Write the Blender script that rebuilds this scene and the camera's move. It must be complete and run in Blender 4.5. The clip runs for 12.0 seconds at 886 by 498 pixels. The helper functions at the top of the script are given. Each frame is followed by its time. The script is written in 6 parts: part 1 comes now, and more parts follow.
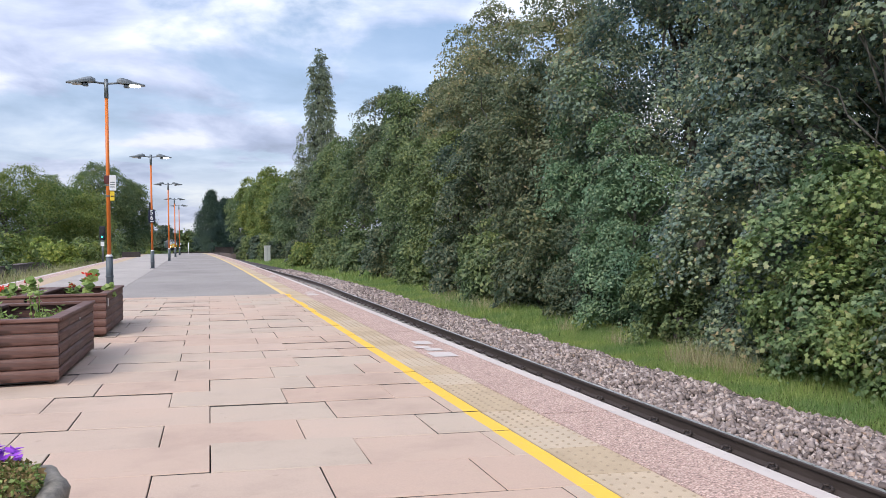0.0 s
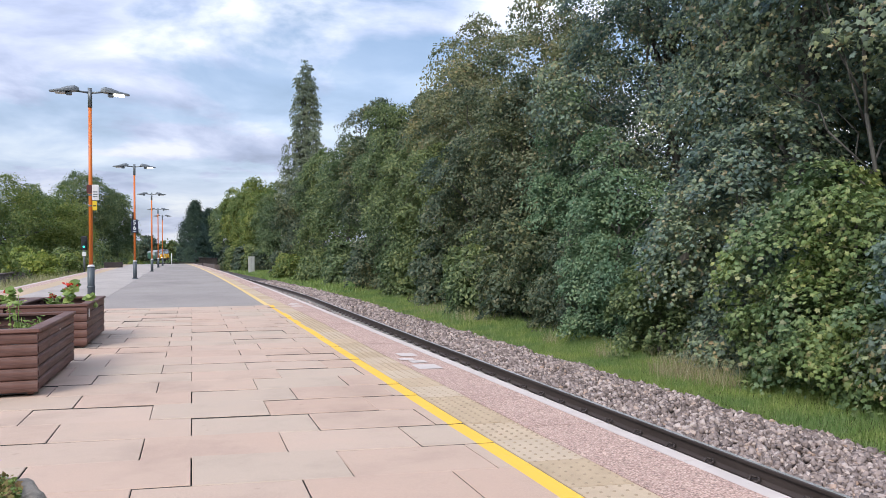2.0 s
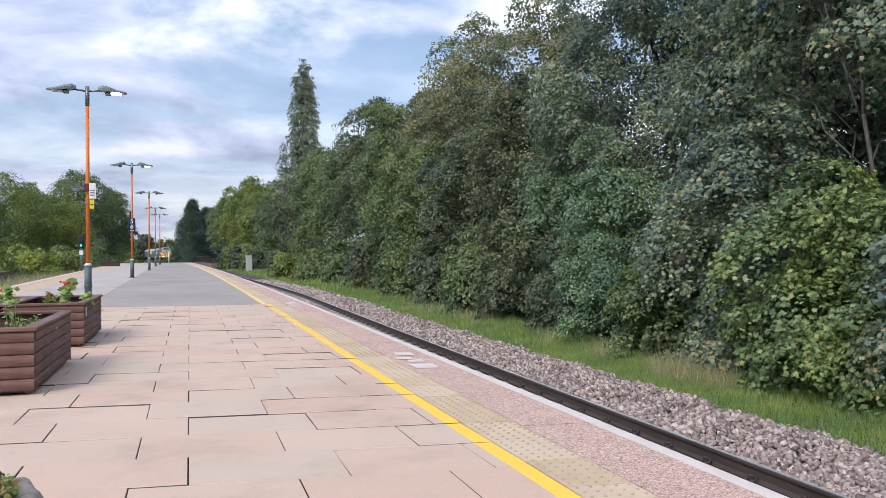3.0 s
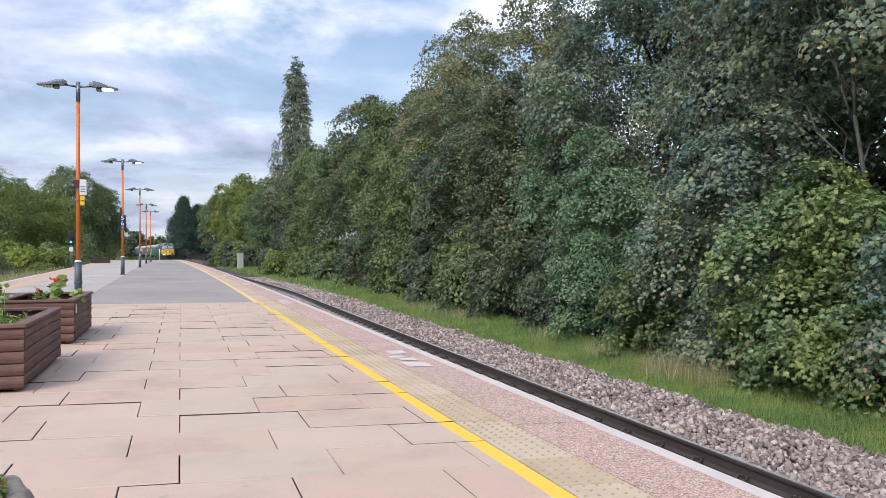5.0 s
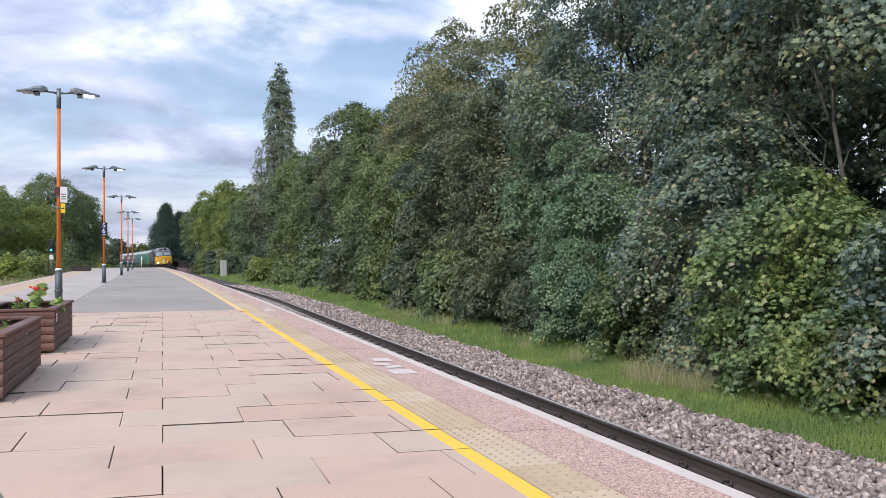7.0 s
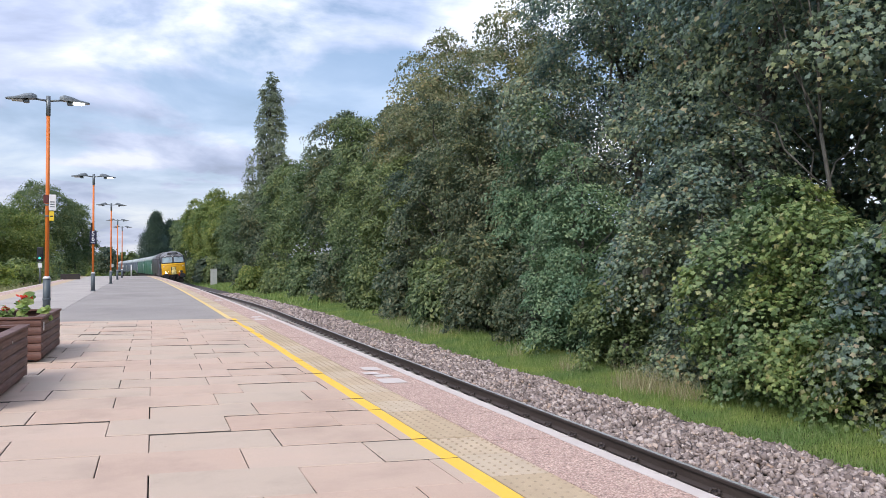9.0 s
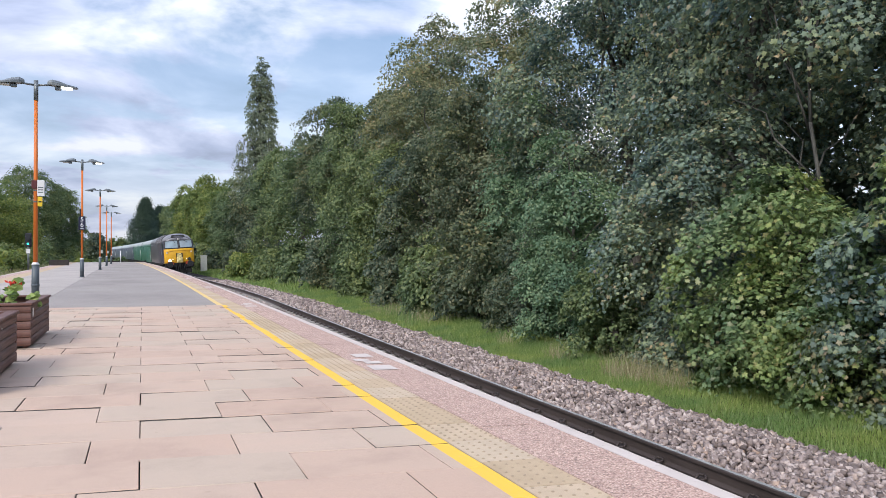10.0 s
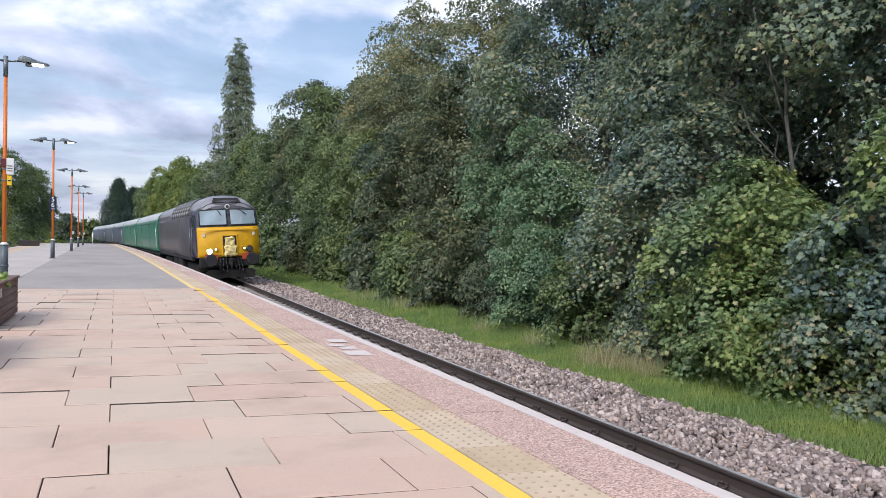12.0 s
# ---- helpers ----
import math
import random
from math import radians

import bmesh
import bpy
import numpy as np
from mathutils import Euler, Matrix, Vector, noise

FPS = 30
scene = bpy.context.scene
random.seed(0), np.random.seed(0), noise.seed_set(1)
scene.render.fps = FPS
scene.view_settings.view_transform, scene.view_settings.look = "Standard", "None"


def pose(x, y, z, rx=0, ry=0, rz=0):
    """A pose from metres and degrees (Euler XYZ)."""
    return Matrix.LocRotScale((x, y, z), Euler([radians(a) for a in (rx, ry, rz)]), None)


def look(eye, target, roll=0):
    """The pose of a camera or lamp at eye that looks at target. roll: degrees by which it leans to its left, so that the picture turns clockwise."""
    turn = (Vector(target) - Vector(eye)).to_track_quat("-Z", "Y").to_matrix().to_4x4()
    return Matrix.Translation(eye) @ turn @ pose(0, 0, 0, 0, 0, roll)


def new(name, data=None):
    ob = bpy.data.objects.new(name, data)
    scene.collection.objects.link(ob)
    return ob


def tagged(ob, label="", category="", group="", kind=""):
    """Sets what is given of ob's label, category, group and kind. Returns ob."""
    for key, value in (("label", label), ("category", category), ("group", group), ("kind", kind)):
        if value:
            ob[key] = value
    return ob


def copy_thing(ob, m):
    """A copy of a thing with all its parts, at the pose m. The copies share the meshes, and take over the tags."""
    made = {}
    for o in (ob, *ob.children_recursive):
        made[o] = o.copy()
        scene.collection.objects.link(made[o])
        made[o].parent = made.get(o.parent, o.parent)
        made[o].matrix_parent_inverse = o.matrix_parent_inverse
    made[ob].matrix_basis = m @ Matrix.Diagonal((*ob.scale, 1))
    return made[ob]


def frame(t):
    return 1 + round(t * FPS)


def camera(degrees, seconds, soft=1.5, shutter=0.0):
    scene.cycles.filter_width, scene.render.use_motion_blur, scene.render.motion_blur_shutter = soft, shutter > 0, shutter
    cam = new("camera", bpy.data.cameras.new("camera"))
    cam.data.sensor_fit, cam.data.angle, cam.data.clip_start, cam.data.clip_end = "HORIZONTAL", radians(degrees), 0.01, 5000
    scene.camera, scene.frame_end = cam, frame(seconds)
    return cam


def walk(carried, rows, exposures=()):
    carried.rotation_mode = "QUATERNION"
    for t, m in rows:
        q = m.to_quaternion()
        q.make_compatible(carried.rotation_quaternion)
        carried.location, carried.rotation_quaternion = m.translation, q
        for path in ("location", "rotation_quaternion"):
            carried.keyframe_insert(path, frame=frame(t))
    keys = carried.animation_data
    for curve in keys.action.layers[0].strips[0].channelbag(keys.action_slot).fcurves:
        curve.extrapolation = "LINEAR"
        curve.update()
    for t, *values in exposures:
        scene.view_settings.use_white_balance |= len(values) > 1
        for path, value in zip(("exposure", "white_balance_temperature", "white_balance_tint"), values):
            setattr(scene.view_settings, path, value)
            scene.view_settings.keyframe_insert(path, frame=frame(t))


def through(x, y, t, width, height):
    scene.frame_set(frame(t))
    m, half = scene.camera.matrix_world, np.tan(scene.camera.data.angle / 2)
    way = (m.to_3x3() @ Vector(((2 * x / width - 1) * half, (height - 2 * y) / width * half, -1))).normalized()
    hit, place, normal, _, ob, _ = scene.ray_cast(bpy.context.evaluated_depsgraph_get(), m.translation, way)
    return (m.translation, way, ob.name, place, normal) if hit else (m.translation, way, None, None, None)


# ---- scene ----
cam = camera(62.5, 12.0, soft=0.5)
PATH = [
    (0, (-0.001, 0.004, 1.096), (0.61, 1.908, 1.075), -0.8),
    (0.5, (-0.003, 0.002, 1.095), (0.619, 1.902, 1.084), -0.7),
    (1, (-0.001, -0.004, 1.096), (0.633, 1.893, 1.094), -0.7),
    (1.5, (-0.002, 0.004, 1.096), (0.642, 1.897, 1.101), -0.6),
    (2, (0.0, 0.003, 1.096), (0.65, 1.894, 1.107), -0.5),
    (2.5, (-0.002, 0.004, 1.095), (0.652, 1.894, 1.107), -0.4),
    (3, (0.001, 0.004, 1.096), (0.657, 1.893, 1.105), -0.4),
    (5, (-0.006, 0.018, 1.094), (0.671, 1.9, 1.099), -0.1),
    (5.5, (-0.01, 0.026, 1.093), (0.675, 1.905, 1.1), -0.1),
    (6, (-0.014, 0.021, 1.098), (0.68, 1.897, 1.106), -0.1),
    (6.5, (-0.016, 0.023, 1.096), (0.69, 1.894, 1.111), -0.2),
    (7, (-0.01, 0.025, 1.097), (0.707, 1.892, 1.12), -0.3),
    (9, (0.004, 0.011, 1.098), (0.743, 1.869, 1.145), -0.2),
    (9.5, (0.002, -0.001, 1.101), (0.749, 1.854, 1.133), -0.1),
    (10, (-0.001, -0.005, 1.1), (0.761, 1.844, 1.112), 0.0),
    (10.5, (-0.001, -0.002, 1.098), (0.779, 1.84, 1.092), 0.3),
    (11, (0.006, 0.002, 1.097), (0.799, 1.838, 1.076), 0.5),
    (11.5, (0.001, 0.018, 1.092), (0.807, 1.849, 1.067), 0.7),
    (12, (0.007, 0.016, 1.096), (0.827, 1.84, 1.072), 0.9),
]
walk(cam, [(t, look(eye, target, roll)) for t, eye, target, roll in PATH])

# ---- world, sun ----
SUN_EL, SUN_AZ = 40.0, 228.0
scene.view_settings.exposure = 0.12


def world_sky():
    w = bpy.data.worlds.new("sky")
    scene.world = w
    w.use_nodes = True
    nt = w.node_tree
    nt.nodes.clear()
    N, L = nt.nodes.new, nt.links.new
    out, bg = N("ShaderNodeOutputWorld"), N("ShaderNodeBackground")
    sky = N("ShaderNodeTexSky")
    sky.sky_type, sky.sun_disc = "NISHITA", False
    sky.sun_elevation, sky.sun_rotation = radians(SUN_EL), radians(SUN_AZ)
    sky.air_density, sky.dust_density = 1.0, 1.0
    tc, sep = N("ShaderNodeTexCoord"), N("ShaderNodeSeparateXYZ")
    L(tc.outputs["Generated"], sep.inputs[0])

    def math_(op, a, b=None):
        m = N("ShaderNodeMath")
        m.operation = op
        for i, v in enumerate((a, b)):
            if v is None:
                continue
            if isinstance(v, (int, float)):
                m.inputs[i].default_value = v
            else:
                L(v, m.inputs[i])
        return m.outputs[0]

    zz = math_("MAXIMUM", sep.outputs[2], 0.0)
    den = math_("ADD", zz, 0.22)
    comb = N("ShaderNodeCombineXYZ")
    L(math_("DIVIDE", sep.outputs[0], den), comb.inputs[0])
    L(math_("DIVIDE", sep.outputs[1], den), comb.inputs[1])

    def cloud_noise(scale, detail, rough, offset, dist=0.3):
        mp, n = N("ShaderNodeMapping"), N("ShaderNodeTexNoise")
        mp.inputs["Location"].default_value = offset
        L(comb.outputs[0], mp.inputs[0])
        L(mp.outputs[0], n.inputs["Vector"])
        n.inputs["Scale"].default_value, n.inputs["Detail"].default_value = scale, detail
        n.inputs["Roughness"].default_value, n.inputs["Distortion"].default_value = rough, dist
        return n.outputs["Fac"]

    def ramp(fac, stops):
        r = N("ShaderNodeValToRGB")
        while len(r.color_ramp.elements) < len(stops):
            r.color_ramp.elements.new(0.5)
        for e, (p, c) in zip(r.color_ramp.elements, stops):
            e.position, e.color = p, (*c, 1)
        L(fac, r.inputs[0])
        return r.outputs[0]

    cover = ramp(cloud_noise(1.25, 8, 0.55, (3.1, 1.7, 0)), [(0.42, (0, 0, 0)), (0.54, (1, 1, 1))])
    tone = ramp(cloud_noise(2.1, 7, 0.52, (8.3, 4.2, 2)), [(0.34, (0.31, 0.355, 0.49)), (0.44, (0.435, 0.495, 0.685)), (0.53, (0.60, 0.655, 0.85)), (0.62, (0.84, 0.865, 0.965))])
    boost = math_("ADD", math_("MULTIPLY", math_("POWER", zz, 1.3), CLOUD_ZENITH), 0.85)
    lit = N("ShaderNodeVectorMath")
    lit.operation = "SCALE"
    L(tone, lit.inputs[0])
    L(boost, lit.inputs["Scale"])
    blue = N("ShaderNodeVectorMath")
    blue.operation = "SCALE"
    L(sky.outputs[0], blue.inputs[0])
    blue.inputs["Scale"].default_value = SKY_STRENGTH
    haze = N("ShaderNodeMapRange")
    L(zz, haze.inputs["Value"])
    haze.inputs["From Min"].default_value, haze.inputs["From Max"].default_value = 0.34, 0.04
    haze.inputs["To Max"].default_value = 0.86
    cover = math_("MAXIMUM", math_("MULTIPLY", cover, 0.93), haze.outputs[0])
    mix = N("ShaderNodeMix")
    mix.data_type = "RGBA"
    L(cover, mix.inputs["Factor"])
    L(blue.outputs[0], mix.inputs["A"])
    L(lit.outputs[0], mix.inputs["B"])
    L(mix.outputs["Result"], bg.inputs["Color"])
    bg.inputs["Strength"].default_value = 1.0
    L(bg.outputs[0], out.inputs[0])


CLOUD_ZENITH, SKY_STRENGTH = 2.5, 0.15
world_sky()
sun_data = bpy.data.lights.new("sun", "SUN")
sun_data.energy, sun_data.angle, sun_data.color = 2.4, radians(24), (1.0, 0.93, 0.83)
sun = new("sun", sun_data)
_az, _el = radians(SUN_AZ), radians(SUN_EL)
SUN_FROM = Vector((math.sin(_az) * math.cos(_el), math.cos(_az) * math.cos(_el), math.sin(_el)))
sun.matrix_world = look(SUN_FROM * 60, (0, 0, 0))

# ---- materials ----


class Mat:
    """A node material with a Principled shader, and short ways to vary it."""

    def __init__(self, name, rough=0.6, metal=0.0, spec=0.5):
        self.m = bpy.data.materials.new(name)
        self.m.use_nodes = True
        self.nt = self.m.node_tree
        self.b = self.nt.nodes["Principled BSDF"]
        self.b.inputs["Roughness"].default_value = rough
        self.b.inputs["Metallic"].default_value = metal
        self.b.inputs["Specular IOR Level"].default_value = spec
        self.tc = self.n("ShaderNodeTexCoord")

    def n(self, kind):
        return self.nt.nodes.new(kind)

    def link(self, a, b):
        self.nt.links.new(a, b)

    def noise(self, scale, detail=4, rough=0.55, stretch=(1, 1, 1), space="Object"):
        mp, n = self.n("ShaderNodeMapping"), self.n("ShaderNodeTexNoise")
        mp.inputs["Scale"].default_value = stretch
        if space == "World":
            g = self.n("ShaderNodeNewGeometry")
            self.link(g.outputs["Position"], mp.inputs[0])
        else:
            self.link(self.tc.outputs[space], mp.inputs[0])
        self.link(mp.outputs[0], n.inputs["Vector"])
        n.inputs["Scale"].default_value, n.inputs["Detail"].default_value, n.inputs["Roughness"].default_value = scale, detail, rough
        return n.outputs["Fac"]

    def voronoi(self, scale, feature="F1", space="World", rand=1.0):
        v = self.n("ShaderNodeTexVoronoi")
        v.feature = feature
        if space == "World":
            g = self.n("ShaderNodeNewGeometry")
            self.link(g.outputs["Position"], v.inputs["Vector"])
        else:
            self.link(self.tc.outputs[space], v.inputs["Vector"])
        v.inputs["Scale"].default_value = scale
        v.inputs["Randomness"].default_value = rand
        return v

    def ramp(self, fac, stops):
        r = self.n("ShaderNodeValToRGB")
        while len(r.color_ramp.elements) < len(stops):
            r.color_ramp.elements.new(0.5)
        for e, (p, c) in zip(r.color_ramp.elements, stops):
            e.position, e.color = p, (*c, 1)
        self.link(fac, r.inputs[0])
        return r.outputs[0]

    def mix(self, fac, a, b, blend="MIX"):
        x = self.n("ShaderNodeMix")
        x.data_type, x.blend_type = "RGBA", blend
        for key, v in (("Factor", fac), ("A", a), ("B", b)):
            if isinstance(v, (int, float)):
                x.inputs[key].default_value = v
            elif isinstance(v, tuple):
                x.inputs[key].default_value = (*v, 1)
            else:
                self.link(v, x.inputs[key])
        return x.outputs["Result"]

    def island(self):
        return self.n("ShaderNodeNewGeometry").outputs["Random Per Island"]

    def obj_random(self):
        return self.n("ShaderNodeObjectInfo").outputs["Random"]

    def color(self, c):
        if isinstance(c, tuple):
            self.b.inputs["Base Color"].default_value = (*c, 1)
        else:
            self.link(c, self.b.inputs["Base Color"])
        return self

    def rough(self, r):
        self.link(r, self.b.inputs["Roughness"])
        return self

    def bump(self, h, strength=0.3, dist=0.01):
        b = self.n("ShaderNodeBump")
        b.inputs["Strength"].default_value, b.inputs["Distance"].default_value = strength, dist
        self.link(h, b.inputs["Height"])
        self.link(b.outputs[0], self.b.inputs["Normal"])
        return self


def worn(name, c, rough=0.6, metal=0.0, var=0.18, scale=6.0, stretch=(1, 1, 1), bump=0.08, dirt=None, spec=0.5):
    """A painted or plain surface with two scales of variation."""
    m = Mat(name, rough, metal, spec)
    lo, hi = tuple(v * (1 - var) for v in c), tuple(min(1, v * (1 + var)) for v in c)
    base = m.ramp(m.noise(scale, 5, 0.6, stretch), [(0.3, lo), (0.7, hi)])
    fine = m.noise(scale * 14, 3, 0.6, stretch)
    base = m.mix(0.25, base, m.ramp(fine, [(0.3, lo), (0.7, hi)]))
    if dirt:
        base = m.mix(m.ramp(m.noise(scale * 0.6, 6, 0.7), [(0.5, (0, 0, 0)), (0.72, (0.7, 0.7, 0.7))]), base, dirt)
    m.color(base)
    if bump:
        m.bump(fine, bump, 0.004)
    return m.m


def glowing(name, c, strength):
    m = Mat(name, 0.4)
    m.color(c)
    m.b.inputs["Emission Color"].default_value = (*c, 1)
    m.b.inputs["Emission Strength"].default_value = strength
    return m.m


def slab_material():
    m = Mat("concrete_flag", 0.85, spec=0.3)
    base = m.ramp(m.obj_random(), [(0.0, (0.51, 0.372, 0.292)), (0.35, (0.53, 0.398, 0.315)), (0.65, (0.505, 0.398, 0.318)), (0.85, (0.50, 0.408, 0.325)), (1.0, (0.545, 0.412, 0.33))])
    blot = m.ramp(m.noise(1.3, 6, 0.62, space="World"), [(0.28, (0.78, 0.77, 0.77)), (0.5, (1, 1, 1)), (0.75, (1.08, 1.04, 1.02))])
    base = m.mix(0.8, base, blot, "MULTIPLY")
    grain = m.noise(160, 3, 0.7, space="World")
    base = m.mix(0.35, base, m.ramp(grain, [(0.3, (0.72, 0.70, 0.70)), (0.7, (1.15, 1.12, 1.1))]), "MULTIPLY")
    spot = m.ramp(m.noise(9, 2, 0.5, space="World"), [(0.70, (1, 1, 1)), (0.76, (0.74, 0.72, 0.71))])
    base = m.mix(0.5, base, spot, "MULTIPLY")
    # the yellow safety line painted along the outer flags
    sx = m.n("ShaderNodeSeparateXYZ")
    m.link(m.n("ShaderNodeNewGeometry").outputs["Position"], sx.inputs[0])
    band = m.n("ShaderNodeMapRange")
    m.link(sx.outputs[0], band.inputs["Value"])
    band.inputs["From Min"].default_value, band.inputs["From Max"].default_value = 1.54, 1.546
    wear = m.ramp(m.noise(26, 6, 0.7, space="World"), [(0.58, (1, 1, 1)), (0.76, (0.55, 0.55, 0.55))])
    base = m.mix(m.mix(1.0, band.outputs[0], wear, "MULTIPLY"), base, (0.80, 0.50, 0.075))
    return m.color(base).bump(grain, 0.25, 0.002).m


def asphalt_material(name, c):
    m = Mat(name, 0.88, spec=0.3)
    blot = m.noise(0.5, 6, 0.62, (0.8, 0.55, 1), "World")
    base = m.ramp(blot, [(0.3, tuple(v * 0.82 for v in c)), (0.5, c), (0.72, tuple(v * 1.14 for v in c))])
    grain = m.noise(120, 3, 0.7, space="World")
    base = m.mix(0.5, base, m.ramp(grain, [(0.3, (0.6, 0.6, 0.6)), (0.7, (1.25, 1.25, 1.25))]), "MULTIPLY")
    return m.color(base).bump(grain, 0.4, 0.004).m


def pebble_material():
    """Exposed pebble concrete of the platform's coping stones."""
    m = Mat("pebble_concrete", 0.8, spec=0.35)
    v = m.voronoi(105)
    base = m.ramp(v.outputs["Distance"], [(0.0, (0.61, 0.49, 0.425)), (0.5, (0.52, 0.405, 0.345)), (0.8, (0.32, 0.24, 0.20))])
    tint = m.n("ShaderNodeSeparateColor")
    m.link(v.outputs["Color"], tint.inputs[0])
    base = m.mix(0.75, base, m.ramp(tint.outputs[0], [(0.0, (0.42, 0.36, 0.36)), (0.35, (1.0, 0.8, 0.78)), (0.75, (1.05, 0.95, 0.92)), (1.0, (1.45, 1.4, 1.35))]), "MULTIPLY")
    base = m.mix(0.5, base, m.ramp(m.noise(2.2, 5, 0.6, space="World"), [(0.3, (0.82, 0.8, 0.8)), (0.7, (1.1, 1.1, 1.1))]), "MULTIPLY")
    return m.color(base).bump(v.outputs["Distance"], 0.35, 0.004).m


def tactile_material():
    m = Mat("buff_tactile", 0.85, spec=0.3)
    base = m.ramp(m.obj_random(), [(0.0, (0.47, 0.365, 0.245)), (0.5, (0.53, 0.41, 0.285)), (1.0, (0.54, 0.44, 0.33))])
    base = m.mix(0.6, base, m.ramp(m.noise(5, 6, 0.65, space="World"), [(0.3, (0.8, 0.78, 0.76)), (0.7, (1.1, 1.08, 1.06))]), "MULTIPLY")
    g = m.noise(150, 3, 0.7, space="World")
    base = m.mix(0.3, base, m.ramp(g, [(0.3, (0.7, 0.7, 0.7)), (0.7, (1.2, 1.2, 1.2))]), "MULTIPLY")
    return m.color(base).bump(g, 0.25, 0.002).m


def line_paint(name, c, wear):
    m = Mat(name, 0.7, spec=0.35)
    w = m.ramp(m.noise(22, 6, 0.7, space="World"), [(0.60, (0, 0, 0)), (0.78, (wear, wear, wear))])
    base = m.mix(w, m.ramp(m.noise(3, 5, 0.6, space="World"), [(0.3, tuple(v * 0.9 for v in c)), (0.7, c)]), tuple(v * 0.5 for v in c))
    return m.color(base).bump(m.noise(120, 2, space="World"), 0.2, 0.002).m


def timber_material():
    m = Mat("stained_timber", 0.62, spec=0.35)
    ring = m.noise(5.0, 6, 0.6, (0.6, 7, 14))
    base = m.ramp(ring, [(0.3, (0.060, 0.028, 0.022)), (0.5, (0.125, 0.062, 0.048)), (0.7, (0.19, 0.10, 0.080))])
    base = m.mix(0.7, base, m.ramp(m.obj_random(), [(0, (0.85, 0.85, 0.88)), (1, (1.18, 1.12, 1.1))]), "MULTIPLY")
    knot = m.ramp(m.noise(4.2, 1, 0.4, (0.8, 2.5, 2.5)), [(0.70, (1, 1, 1)), (0.77, (0.42, 0.38, 0.36))])
    base = m.mix(0.9, base, knot, "MULTIPLY")
    fade = m.ramp(m.noise(1.6, 4), [(0.45, (0, 0, 0)), (0.8, (0.35, 0.35, 0.35))])
    base = m.mix(fade, base, (0.30, 0.22, 0.20))
    return m.color(base).bump(ring, 0.35, 0.004).m


def leaf_material(name, stops, patch=((1, 1, 1), (1, 1, 1)), patch_scale=0.35, gloss=0.52, through=0.34):
    """Leaves: a colour for each leaf, broad drifts of tone over the crown, some light let through."""
    m = Mat(name, gloss, spec=0.30)
    c = m.ramp(m.island(), stops)
    drift = m.ramp(m.noise(patch_scale, 3, 0.5, space="World"), [(0.36, patch[0]), (0.64, patch[1])])
    c = m.mix(1.0, c, drift, "MULTIPLY")
    m.color(c)
    tr = m.n("ShaderNodeBsdfTranslucent")
    m.link(m.mix(1.0, c, (1.05, 1.12, 1.0), "MULTIPLY"), tr.inputs[0])
    ms = m.n("ShaderNodeMixShader")
    ms.inputs[0].default_value = through
    m.link(m.b.outputs[0], ms.inputs[1])
    m.link(tr.outputs[0], ms.inputs[2])
    m.link(ms.outputs[0], m.nt.nodes["Material Output"].inputs[0])
    return m.m


def stone_material():
    m = Mat("ballast_stone", 0.85, spec=0.3)
    c = m.ramp(m.island(), [(0.0, (0.135, 0.107, 0.099)), (0.3, (0.245, 0.197, 0.181)), (0.65, (0.355, 0.290, 0.268)), (0.9, (0.53, 0.45, 0.415)), (1.0, (0.40, 0.285, 0.22))])
    c = m.mix(0.5, c, m.ramp(m.noise(30, 4, 0.6, space="World"), [(0.3, (0.65, 0.65, 0.65)), (0.7, (1.2, 1.2, 1.2))]), "MULTIPLY")
    return m.color(c).m


def bark_material():
    m = Mat("bark", 0.9, spec=0.2)
    g = m.noise(7, 6, 0.65, (3, 3, 0.5))
    return m.color(m.ramp(g, [(0.3, (0.05, 0.048, 0.043)), (0.7, (0.16, 0.155, 0.138))])).bump(g, 0.6, 0.02).m


def glass_material(name, tint=(0.05, 0.06, 0.07)):
    m = Mat(name, 0.06, spec=0.9)
    m.color(m.ramp(m.noise(1.5, 2), [(0.3, tint), (0.7, tuple(v * 1.5 for v in tint))]))
    return m.m


